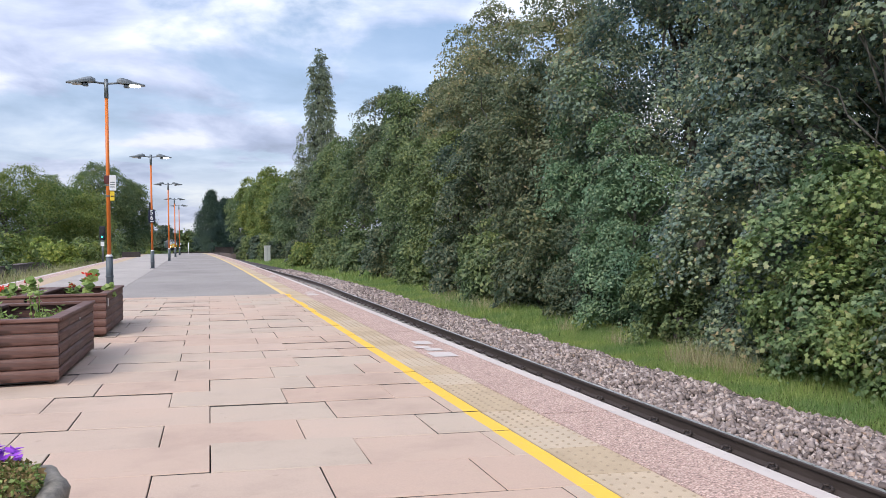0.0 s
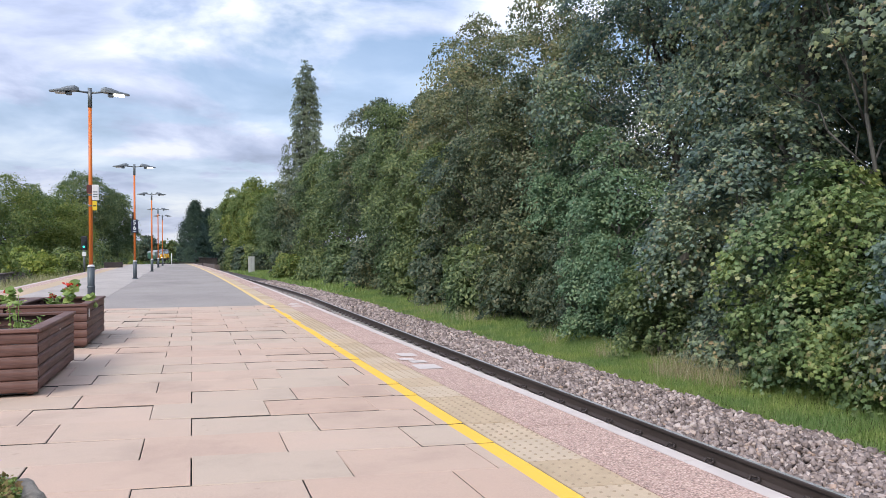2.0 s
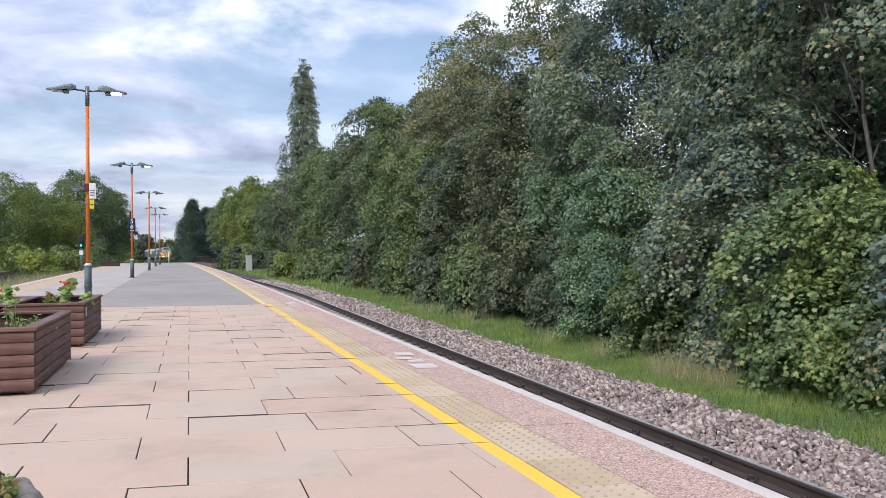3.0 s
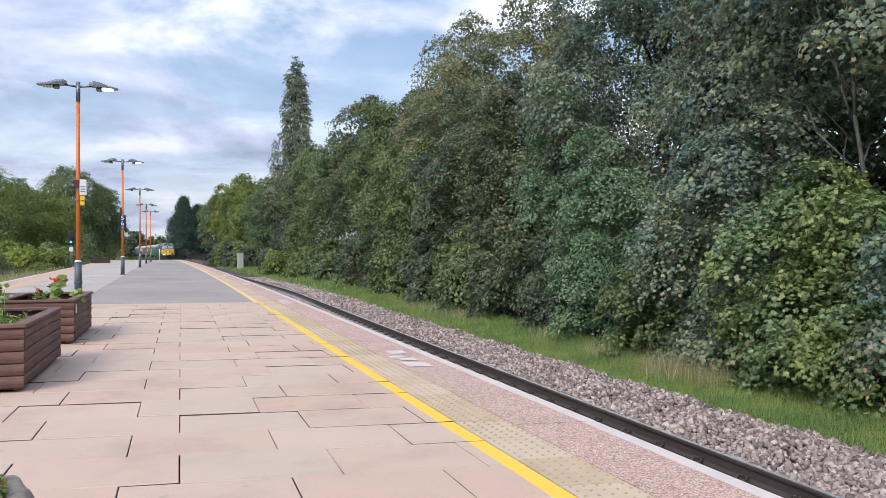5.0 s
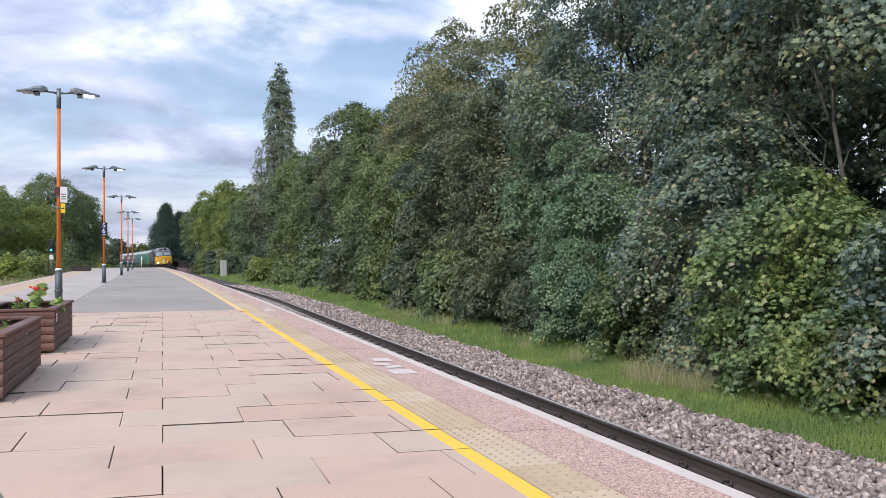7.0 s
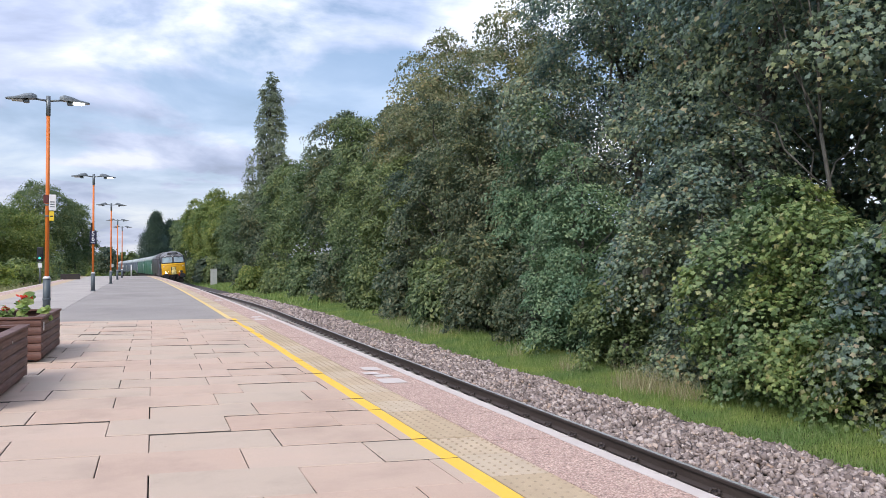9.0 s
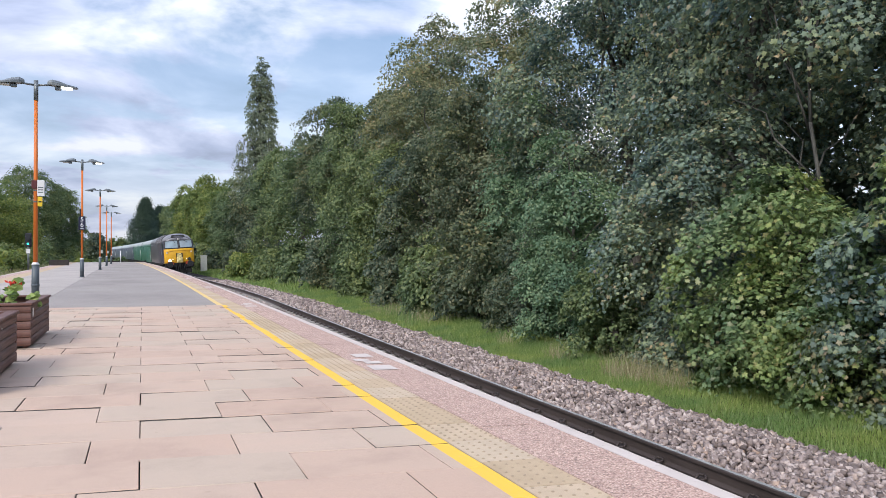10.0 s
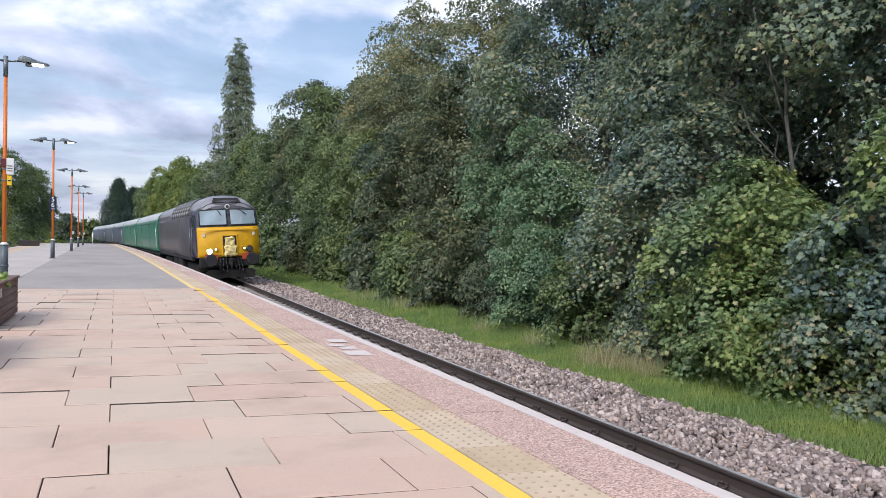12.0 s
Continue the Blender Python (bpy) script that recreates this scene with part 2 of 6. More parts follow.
M = {
    "slab": slab_material(),
    "joint": worn("joint_dirt", (0.055, 0.05, 0.045), 0.95, var=0.4, scale=8),
    "asphalt": asphalt_material("asphalt_old", (0.315, 0.285, 0.265)),
    "asphalt_light": asphalt_material("asphalt_pale", (0.41, 0.37, 0.34)),
    "pebble": pebble_material(),
    "tactile": tactile_material(),
    "stud": worn("worn_stud", (0.36, 0.28, 0.19), 0.9, var=0.2, scale=9),
    "yellow_line": line_paint("yellow_line_paint", (0.74, 0.55, 0.22), 0.62),
    "white_line": line_paint("white_line_paint", (0.60, 0.53, 0.49), 0.7),
    "mark": line_paint("worn_white_mark", (0.62, 0.55, 0.51), 0.9),
    "wall": worn("platform_brick", (0.14, 0.11, 0.10), 0.9, var=0.4, scale=3, bump=0.3),
    "timber": timber_material(),
    "soil": worn("dark_soil", (0.025, 0.019, 0.015), 0.95, var=0.5, scale=20, bump=0.6),
    "rail": worn("rusty_rail", (0.075, 0.058, 0.052), 0.6, 0.35, 0.3, 5, (1, 0.2, 1)),
    "rail_top": worn("polished_rail", (0.66, 0.65, 0.64), 0.5, 0.8, 0.12, 4, (1, 0.2, 1), 0.02),
    "sleeper": worn("concrete_sleeper", (0.26, 0.245, 0.225), 0.9, var=0.25, scale=5),
    "clip": worn("steel_clip", (0.07, 0.055, 0.05), 0.6, 0.5, 0.3, 20),
    "stone": stone_material(),
    # far darker than the stones: paints the shade in the gaps between them
    "ballast_bed": worn("ballast_bed", (0.06, 0.052, 0.048), 0.95, var=0.6, scale=14, bump=0.8),
    "bark": bark_material(),
    "orange": worn("orange_paint", (0.62, 0.155, 0.018), 0.45, var=0.1, scale=3),
    "grey_paint": worn("grey_paint", (0.075, 0.095, 0.11), 0.45, var=0.15, scale=4),
    "lamp_grey": worn("lamp_grey_metal", (0.16, 0.18, 0.19), 0.4, 0.5, 0.12, 4),
    "lamp_glow": glowing("lamp_glow", (1.0, 0.93, 0.78), 3.0),
    "lamp_off": worn("lamp_diffuser", (0.5, 0.5, 0.48), 0.3, var=0.08),
    "white": worn("white_enamel", (0.72, 0.72, 0.72), 0.4, var=0.06, scale=4),
    "black": worn("black_paint", (0.018, 0.019, 0.022), 0.5, var=0.3, scale=6),
    "navy": worn("navy_enamel", (0.012, 0.016, 0.045), 0.35, var=0.15, scale=5),
    "yellow_sign": worn("yellow_sign", (0.75, 0.52, 0.03), 0.5, var=0.08),
    "red_sign": worn("maroon_sign", (0.10, 0.02, 0.02), 0.5, var=0.1),
    "concrete": worn("old_concrete", (0.34, 0.325, 0.30), 0.92, var=0.22, scale=6, bump=0.4, dirt=(0.10, 0.095, 0.08)),
    "pot_stone": worn("weathered_cast_stone", (0.25, 0.225, 0.19), 0.95, var=0.45, scale=22, bump=0.9, dirt=(0.06, 0.055, 0.042)),
    "cabinet": worn("cabinet_grey", (0.42, 0.44, 0.42), 0.55, var=0.1, scale=3),
    "girder": worn("dark_girder", (0.04, 0.034, 0.032), 0.75, 0.2, 0.4, 3),
}
# rolling stock
M.update({
    "loco_side": worn("loco_grey_blue", (0.058, 0.056, 0.068), 0.36, var=0.16, scale=1.2, dirt=(0.085, 0.072, 0.066)),
    "loco_cab": worn("loco_indigo", (0.022, 0.024, 0.055), 0.34, var=0.12, scale=2),
    "loco_front": worn("loco_front_grey", (0.075, 0.074, 0.088), 0.4, var=0.15, scale=3),
    "loco_roof": worn("loco_roof_silver", (0.20, 0.20, 0.212), 0.38, 0.1, 0.18, 2, dirt=(0.07, 0.066, 0.064)),
    "loco_yellow": worn("loco_yellow", (0.66, 0.36, 0.010), 0.4, var=0.07, scale=2, dirt=(0.42, 0.23, 0.02)),
    "pale_yellow": worn("faded_yellow_cloth", (0.66, 0.55, 0.25), 0.8, var=0.3, scale=7, bump=0.6),
    "under": worn("underframe_black", (0.014, 0.0135, 0.013), 0.88, var=0.4, scale=4),
    "buffer_steel": worn("buffer_steel", (0.05, 0.05, 0.055), 0.45, 0.6, 0.3, 6),
    "red_beam": worn("buffer_beam_red", (0.42, 0.06, 0.02), 0.6, var=0.25, scale=8),
    "coach_green": worn("coach_green", (0.030, 0.145, 0.098), 0.33, var=0.2, scale=0.8, dirt=(0.085, 0.19, 0.15)),
    "coach_slate": worn("coach_slate_blue", (0.075, 0.095, 0.135), 0.38, var=0.15, scale=0.8, dirt=(0.13, 0.14, 0.15)),
    "coach_roof": worn("coach_roof_grey", (0.36, 0.39, 0.39), 0.5, 0.0, 0.15, 1.5, dirt=(0.2, 0.2, 0.2)),
    # pale tint paints a sky reflection into the screen glass
    "windscreen": glass_material("windscreen", (0.20, 0.26, 0.29)),
    "window_dark": glass_material("coach_window", (0.03, 0.04, 0.045)),
    "headlight": glowing("headlight_glow", (1.0, 0.90, 0.66), 9.0),
    "marker_light": glowing("marker_glow", (1.0, 0.80, 0.50), 0.9),
    "lens_dark": glass_material("lamp_lens", (0.05, 0.05, 0.05)),
    "signal_green": glowing("signal_green", (0.05, 0.75, 0.60), 0.9),
})
# foliage
M.update({
    # bluish dark stops and warm drifts paint shade and lit tops into the leaves
    "leaf_sycamore": leaf_material("sycamore_leaf", [(0.0, (0.090, 0.128, 0.121)), (0.5, (0.155, 0.217, 0.172)), (0.85, (0.257, 0.314, 0.203)), (1.0, (0.358, 0.293, 0.207))], ((0.80, 0.92, 1.08), (1.34, 1.24, 1.02)), 0.42),
    # sycamore leaf again, the light on the lower bushes painted into its colour
    "leaf_lit": leaf_material("lit_sycamore_leaf", [(0.0, (0.095, 0.147, 0.070)), (0.5, (0.174, 0.246, 0.114)), (0.9, (0.296, 0.345, 0.169)), (1.0, (0.356, 0.333, 0.210))], ((0.75, 0.85, 0.9), (1.25, 1.2, 0.85)), 0.8),
    "leaf_blue": leaf_material("blue_green_leaf", [(0.0, (0.086, 0.152, 0.085)), (0.6, (0.161, 0.251, 0.150)), (1.0, (0.276, 0.343, 0.202))], ((0.8, 0.9, 0.95), (1.15, 1.12, 1.0)), 0.5),
    # dark and bluish: the shade of deep foliage is put into this colour
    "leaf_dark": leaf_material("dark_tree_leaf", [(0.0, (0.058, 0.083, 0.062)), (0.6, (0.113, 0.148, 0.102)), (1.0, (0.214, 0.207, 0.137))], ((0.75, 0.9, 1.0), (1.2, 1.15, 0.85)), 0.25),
    "leaf_olive": leaf_material("olive_tree_leaf", [(0.0, (0.124, 0.149, 0.087)), (0.6, (0.219, 0.243, 0.141)), (0.9, (0.313, 0.297, 0.176)), (1.0, (0.380, 0.290, 0.185))], ((0.82, 0.92, 1.0), (1.15, 1.06, 0.85)), 0.3),
    "leaf_mid": leaf_material("mid_green_leaf", [(0.0, (0.083, 0.120, 0.064)), (0.6, (0.158, 0.211, 0.099)), (1.0, (0.263, 0.293, 0.146))], ((0.78, 0.88, 0.9), (1.2, 1.15, 0.9)), 0.2),
    "leaf_light": leaf_material("light_green_leaf", [(0.0, (0.093, 0.137, 0.044)), (0.6, (0.171, 0.223, 0.069)), (1.0, (0.296, 0.302, 0.100))], ((0.8, 0.9, 0.9), (1.2, 1.15, 0.9)), 0.2),
    "leaf_yellow": leaf_material("yellow_green_leaf", [(0.0, (0.137, 0.193, 0.048)), (0.6, (0.253, 0.308, 0.076)), (1.0, (0.379, 0.385, 0.095))], ((0.8, 0.9, 0.9), (1.15, 1.1, 0.9)), 0.4),
    "leaf_poplar": leaf_material("poplar_leaf", [(0.0, (0.122, 0.152, 0.108)), (0.6, (0.212, 0.250, 0.179)), (1.0, (0.336, 0.357, 0.257))], ((0.85, 0.92, 0.95), (1.15, 1.1, 0.95)), 0.3),
    "leaf_conifer": leaf_material("conifer_spray", [(0.0, (0.026, 0.047, 0.039)), (0.6, (0.046, 0.082, 0.062)), (1.0, (0.084, 0.121, 0.081))], ((0.8, 0.9, 1.0), (1.1, 1.1, 0.9)), 0.3, 0.6, 0.15),
    "grass": leaf_material("grass_blade", [(0.0, (0.146, 0.229, 0.065)), (0.6, (0.242, 0.346, 0.113)), (1.0, (0.386, 0.442, 0.205))], ((0.75, 0.85, 0.85), (1.2, 1.1, 0.95)), 0.9, 0.6, 0.35),
    "weeds": leaf_material("pale_weeds", [(0.0, (0.26, 0.29, 0.12)), (0.6, (0.38, 0.39, 0.19)), (1.0, (0.52, 0.47, 0.27))], ((0.85, 0.9, 0.85), (1.15, 1.1, 1.0)), 0.6, 0.6, 0.35),
    "grass_dry": leaf_material("dry_grass", [(0.0, (0.277, 0.232, 0.131)), (0.6, (0.454, 0.405, 0.244)), (1.0, (0.580, 0.555, 0.365))], ((0.85, 0.85, 0.85), (1.1, 1.1, 1.1)), 0.7, 0.7, 0.3),
    "petal_red": leaf_material("red_petal", [(0.0, (0.45, 0.015, 0.012)), (1.0, (0.68, 0.06, 0.03))], through=0.2),
    "petal_purple": leaf_material("purple_petal", [(0.0, (0.24, 0.04, 0.50)), (1.0, (0.42, 0.10, 0.72))], through=0.2),
    "herb": leaf_material("planter_leaf", [(0.0, (0.122, 0.191, 0.053)), (0.6, (0.243, 0.345, 0.094)), (1.0, (0.411, 0.483, 0.168))], gloss=0.5),
    "moss": leaf_material("dry_bedding", [(0.0, (0.135, 0.135, 0.039)), (0.6, (0.255, 0.203, 0.078)), (1.0, (0.450, 0.284, 0.156))], gloss=0.7),
})


def ground_material():
    m = Mat("rough_ground", 0.95, spec=0.2)
    c = m.ramp(m.noise(0.8, 6, 0.65, space="World"), [(0.3, (0.035, 0.045, 0.014)), (0.5, (0.065, 0.085, 0.024)), (0.7, (0.11, 0.10, 0.045))])
    g = m.noise(16, 4, 0.7, space="World")
    c = m.mix(0.5, c, m.ramp(g, [(0.3, (0.5, 0.5, 0.5)), (0.7, (1.3, 1.3, 1.3))]), "MULTIPLY")
    return m.color(c).bump(g, 0.7, 0.04).m


M["ground"] = ground_material()

# ---- plan ----
SKEW = -0.165                      # the flag courses run slightly askew to the edge
EDGE, TRACK, RAIL_Z = 2.505, 4.26, -0.915
ASPHALT_Y, END_Y = 16.1, 101.0


BEND_KNOTS = ((-40, 0.0), (0, 0.0), (15, -0.07), (26, -0.17), (36, -0.30), (48, 0.02), (58, 0.43), (68, 0.82), (90, 1.83), (105, 2.62))


def bend(y):
    """How far the track has swung to the left at y: nearly straight, then a long curve."""
    if y >= 90:
        return 1.83 + (y - 90) * 82 / 1700 + max(0.0, min(y, 280) - 90) ** 2 / 5600 + max(0.0, y - 280) * 380 / 5600
    y = max(y, -39.0)
    k = max(i for i in range(len(BEND_KNOTS) - 1) if BEND_KNOTS[i][0] <= y)

    def slope(i):
        a, b = BEND_KNOTS[max(0, i - 1)], BEND_KNOTS[min(len(BEND_KNOTS) - 1, i + 1)]
        return (b[1] - a[1]) / (b[0] - a[0])
    (y0, c0), (y1, c1) = BEND_KNOTS[k], BEND_KNOTS[k + 1]
    d = y1 - y0
    u = (y - y0) / d
    return (2 * u ** 3 - 3 * u ** 2 + 1) * c0 + (u ** 3 - 2 * u ** 2 + u) * d * slope(k) + (3 * u ** 2 - 2 * u ** 3) * c1 + (u ** 3 - u ** 2) * d * slope(k + 1)


def heading(y):
    return math.atan((bend(y + 0.5) - bend(y - 0.5)))


def bend_e(y):
    """The same for the platform's edge: one long even curve."""
    return 0.000232 * max(0.0, y) ** 2


def left_edge(y):
    return -4.9 - 0.0375 * y


# ---- mesh helpers ----


def part(name, bm, material, parent=None, label="", kind=""):
    """Links a bmesh as one mesh object under a thing or a part."""
    me = bpy.data.meshes.new(name)
    bm.to_mesh(me)
    bm.free()
    mats = material if isinstance(material, (list, tuple)) else [material]
    for m in mats:
        me.materials.append(m)
    ob = new(name, me)
    ob.parent = parent
    return tagged(ob, label=label, kind=kind)


def share(name, me, parent, m):
    ob = new(name, me)
    ob.parent = parent
    ob.matrix_basis = m
    return ob


def thing(name, label, category, m=None, group="", kind=""):
    ob = new(name)
    ob.empty_display_size = 0.2
    if m is not None:
        ob.matrix_basis = m
    return tagged(ob, label, category, group, kind)


def box(bm, x0, x1, y0, y1, z0, z1, bevel=0.0, mat=0):
    r = bmesh.ops.create_cube(bm, size=1.0, matrix=Matrix.LocRotScale(((x0 + x1) / 2, (y0 + y1) / 2, (z0 + z1) / 2), None, (x1 - x0, y1 - y0, z1 - z0)))
    vs = r["verts"]
    fs = {f for v in vs for f in v.link_faces}
    for f in fs:
        f.material_index = mat
    if bevel:
        es = list({e for v in vs for e in v.link_edges})
        g = bmesh.ops.bevel(bm, geom=es, offset=bevel, segments=1, affect="EDGES", profile=0.5)
        for f in g["faces"]:
            f.material_index = mat
    return bm


def boxed(x0, x1, y0, y1, z0, z1, bevel=0.0):
    return box(bmesh.new(), x0, x1, y0, y1, z0, z1, bevel)


def tube(bm, a, b, r0, r1=None, seg=10, mat=0):
    """A tapered rod from a to b."""
    a, b = Vector(a), Vector(b)
    r1 = r0 if r1 is None else r1
    m = Matrix.Translation((a + b) / 2) @ (b - a).to_track_quat("Z", "Y").to_matrix().to_4x4()
    r = bmesh.ops.create_cone(bm, cap_ends=True, segments=seg, radius1=r0, radius2=r1, depth=(b - a).length, matrix=m)
    for f in {f for v in r["verts"] for f in v.link_faces}:
        f.material_index = mat
        f.smooth = len(f.verts) == 4
    return bm


def tubed(a, b, r0, r1=None, seg=10):
    return tube(bmesh.new(), a, b, r0, r1, seg)


def ribbon(name, x0, x1, z0, ys, material, parent=None, bent=True, thick=0.0, kind="", label=""):
    """A strip along the platform between two lateral lines, which may depend on y."""
    bm = bmesh.new()
    rows = []
    for y in ys:
        a = x0(y) if callable(x0) else x0
        b = x1(y) if callable(x1) else x1
        za = z0(y) if callable(z0) else z0
        row = [bm.verts.new((a, y, za)), bm.verts.new((b, y, za))]
        if thick:
            row += [bm.verts.new((b, y, za - thick)), bm.verts.new((a, y, za - thick))]
        rows.append(row)
    for p, q in zip(rows, rows[1:]):
        n = len(p)
        for i in range(n if thick else 1):
            j = (i + 1) % n
            bm.faces.new((p[i], p[j], q[j], q[i]))
    if thick:
        bm.faces.new(rows[0][::-1])
        bm.faces.new(rows[-1])
    bmesh.ops.recalc_face_normals(bm, faces=bm.faces)
    return part(name, bm, material, parent, label, kind)


def steps(a, b, n):
    return [a + (b - a) * i / n for i in range(n + 1)]


def extrude_profile(profile, y0, y1, bm=None, mat=0):
    """A closed section in x and z drawn out along y."""
    bm = bm or bmesh.new()
    a = [bm.verts.new((x, y0, z)) for x, z in profile]
    b = [bm.verts.new((x, y1, z)) for x, z in profile]
    fs = [bm.faces.new((a[i], a[(i + 1) % len(a)], b[(i + 1) % len(a)], b[i])) for i in range(len(a))]
    fs += [bm.faces.new(a[::-1]), bm.faces.new(b)]
    for f in fs:
        f.material_index = mat
    return bm


def from_arrays(name, verts, faces_flat, face_len, material, parent=None, kind="", smooth=False):
    """A mesh from numpy arrays: all faces have face_len corners."""
    me = bpy.data.meshes.new(name)
    nf = len(faces_flat) // face_len
    me.vertices.add(len(verts))
    me.vertices.foreach_set("co", np.ascontiguousarray(verts, np.float32).ravel())
    me.loops.add(len(faces_flat))
    me.loops.foreach_set("vertex_index", np.ascontiguousarray(faces_flat, np.int32))
    me.polygons.add(nf)
    me.polygons.foreach_set("loop_start", np.arange(nf, dtype=np.int32) * face_len)
    me.polygons.foreach_set("loop_total", np.full(nf, face_len, np.int32))
    me.update(calc_edges=True)
    me.materials.append(material)
    ob = new(name, me)
    ob.parent = parent
    return tagged(ob, kind=kind)


def lobed_leaf():
    """A five-lobed leaf as a fan of triangles, one unit long."""
    half = [(90, 0.62), (66, 0.36), (38, 0.56), (6, 0.30), (-28, 0.46)]
    ring = [(math.cos(radians(a)) * r, math.sin(radians(a)) * r) for a, r in half]
    ring += [(-x, y) for x, y in ring[:0:-1]]
    pts = [(0, -0.05, 0.04)] + [(x, y, -0.22 * abs(x) - 0.12 * y * y) for x, y in ring]
    n = len(ring)
    return np.array(pts), np.array([(0, 1 + (i + 1) % n, 1 + i) for i in range(n)])


def oval_leaf():
    pts = np.array([(0, -0.5, 0), (0.30, -0.05, -0.09), (0, 0.5, -0.06), (-0.30, -0.05, -0.09), (0, 0.0, 0.03)], float)
    return pts, np.array([(0, 1, 4), (1, 2, 4), (2, 3, 4), (3, 0, 4)])


def plain_leaf():
    return np.array([(0, -0.5, 0), (0.33, -0.1, -0.1), (0.04, 0.55, -0.04), (-0.30, -0.02, -0.12)], float), np.array([(0, 1, 2), (0, 2, 3)])


def round_leaf():
    ring = [(math.cos(a) * (0.5 + 0.06 * math.cos(a * 5)), math.sin(a) * (0.5 + 0.06 * math.cos(a * 5)), 0.07 * math.cos(a * 2)) for a in [i * math.tau / 9 for i in range(9)]]
    return np.array([(0, 0, -0.06)] + ring), np.array([(0, 1 + i, 1 + (i + 1) % 9) for i in range(9)])


def blade():
    return np.array([(-0.5, 0, 0), (0.5, 0, 0), (0, 0, 1.0)], float), np.array([(0, 1, 2)])


def scatter(name, template, centres, normals, sizes, material, rng, parent=None, kind="", spin=True, droop=0.0):
    """One mesh of many small copies of a template, each turned to its own normal."""
    pts, tris = template
    n, k = len(centres), len(pts)
    z = normals / np.maximum(np.linalg.norm(normals, axis=1, keepdims=True), 1e-6)
    ref = rng.normal(size=(n, 3)) if spin else np.tile((0.0, 0.0, 1.0), (n, 1))
    ref[:, 2] -= droop
    y = ref - (ref * z).sum(1, keepdims=True) * z
    y /= np.maximum(np.linalg.norm(y, axis=1, keepdims=True), 1e-6)
    x = np.cross(y, z)
    s = sizes[:, None, None]
    v = centres[:, None] + s * (pts[None, :, :1] * x[:, None] + pts[None, :, 1:2] * y[:, None] + pts[None, :, 2:] * z[:, None])
    f = (tris[None] + (np.arange(n) * k)[:, None, None]).reshape(-1)
    return from_arrays(name, v.reshape(-1, 3), f, 3, material, parent, kind)


# ---- trees ----


def crown_points(rng, centre, radii, clumps, per, clump_r, lumpy=0.22, power=0.45, low_cut=-0.95, seed_shift=0.0, boughs=0):
    """Leaf places on drooping sprays over the boughs of a crown: centres and normals."""
    radii, centre = np.array(radii), np.array(centre)
    if boughs:
        # each bough is a rounded mass of its own, with gaps between it and the next
        g = np.arange(boughs) + 0.5
        el, az = 1 - 1.86 * g / boughs, g * 2.39996 + seed_shift
        bd = np.stack([np.cos(az) * np.sqrt(1 - el * el), np.sin(az) * np.sqrt(1 - el * el), el], 1) + rng.normal(size=(boughs, 3)) * 0.12
        size = (2.15 / math.sqrt(boughs)) * (0.82 + 0.33 * rng.random(boughs))
        bc = centre + bd * radii * (1.0 - 0.8 * size)[:, None] * np.clip(1 + lumpy * 0.5 * rng.normal(size=boughs), 0.75, 1.06)[:, None]
        k = rng.choice(boughs, clumps, p=size ** 2 / (size ** 2).sum())
        d = rng.normal(size=(clumps, 3)) + bd[k] * 0.75 + np.array((0, 0, 0.35))
        d /= np.linalg.norm(d, axis=1, keepdims=True)
        c = bc[k] + d * radii ** 0.5 * (radii.min() ** 0.5) * (size[k] * (0.62 + 0.38 * rng.random(clumps) ** 0.6))[:, None]
        inner = rng.random(clumps) < 0.14
        c[inner] = centre + (c[inner] - centre) * 0.6
    else:
        d = rng.normal(size=(clumps * 2, 3))
        d /= np.linalg.norm(d, axis=1, keepdims=True)
        d = d[d[:, 2] > low_cut][:clumps]
        lump = 1 + lumpy * np.array([noise.noise(Vector((v * 2.6 + centre * 0.37 + seed_shift).tolist())) * 2.4 for v in d])
        c = centre + d * ((0.42 + 0.58 * rng.random(len(d)) ** power) * np.clip(lump, 0.55, 1.14))[:, None] * radii
    cr = clump_r * (0.65 + 0.85 * rng.random(len(d)))
    out = d * (1.0, 1.0, 0.3)
    face = out * 0.75 + np.array((0, 0, 0.80)) + rng.normal(size=d.shape) * 0.22
    face /= np.linalg.norm(face, axis=1, keepdims=True)
    u = np.cross(face, rng.normal(size=d.shape))
    u /= np.linalg.norm(u, axis=1, keepdims=True)
    w = np.cross(face, u)
    ang, rad = rng.uniform(0, math.tau, (len(d), per)), np.sqrt(rng.random((len(d), per))) * (0.7 + 0.3 * rng.random((len(d), per)))
    e = (np.cos(ang) * rad)[:, :, None] * u[:, None] + (np.sin(ang) * rad)[:, :, None] * w[:, None]
    e += face[:, None] * (rng.normal(size=(len(d), per)) * 0.12)[:, :, None]
    e[:, :, 2] -= 0.30 * rad ** 2
    p = c[:, None] + e * cr[:, None, None]
    nrm = face[:, None] * 0.85 + e * 0.35 + rng.normal(size=e.shape) * 0.42
    return p.reshape(-1, 3), nrm.reshape(-1, 3), d, c


def limb(bm, a, b, r0, r1, rng, bits=4, seg=7):
    a, b = Vector(a), Vector(b)
    last, lr = a, r0
    for i in range(1, bits + 1):
        f = i / bits
        p = a.lerp(b, f) + Vector(rng.normal(size=3) * (b - a).length * 0.035 * (1 - f * 0.5))
        r = r0 + (r1 - r0) * f
        tube(bm, last, p, lr, r, seg)
        last, lr = p, r


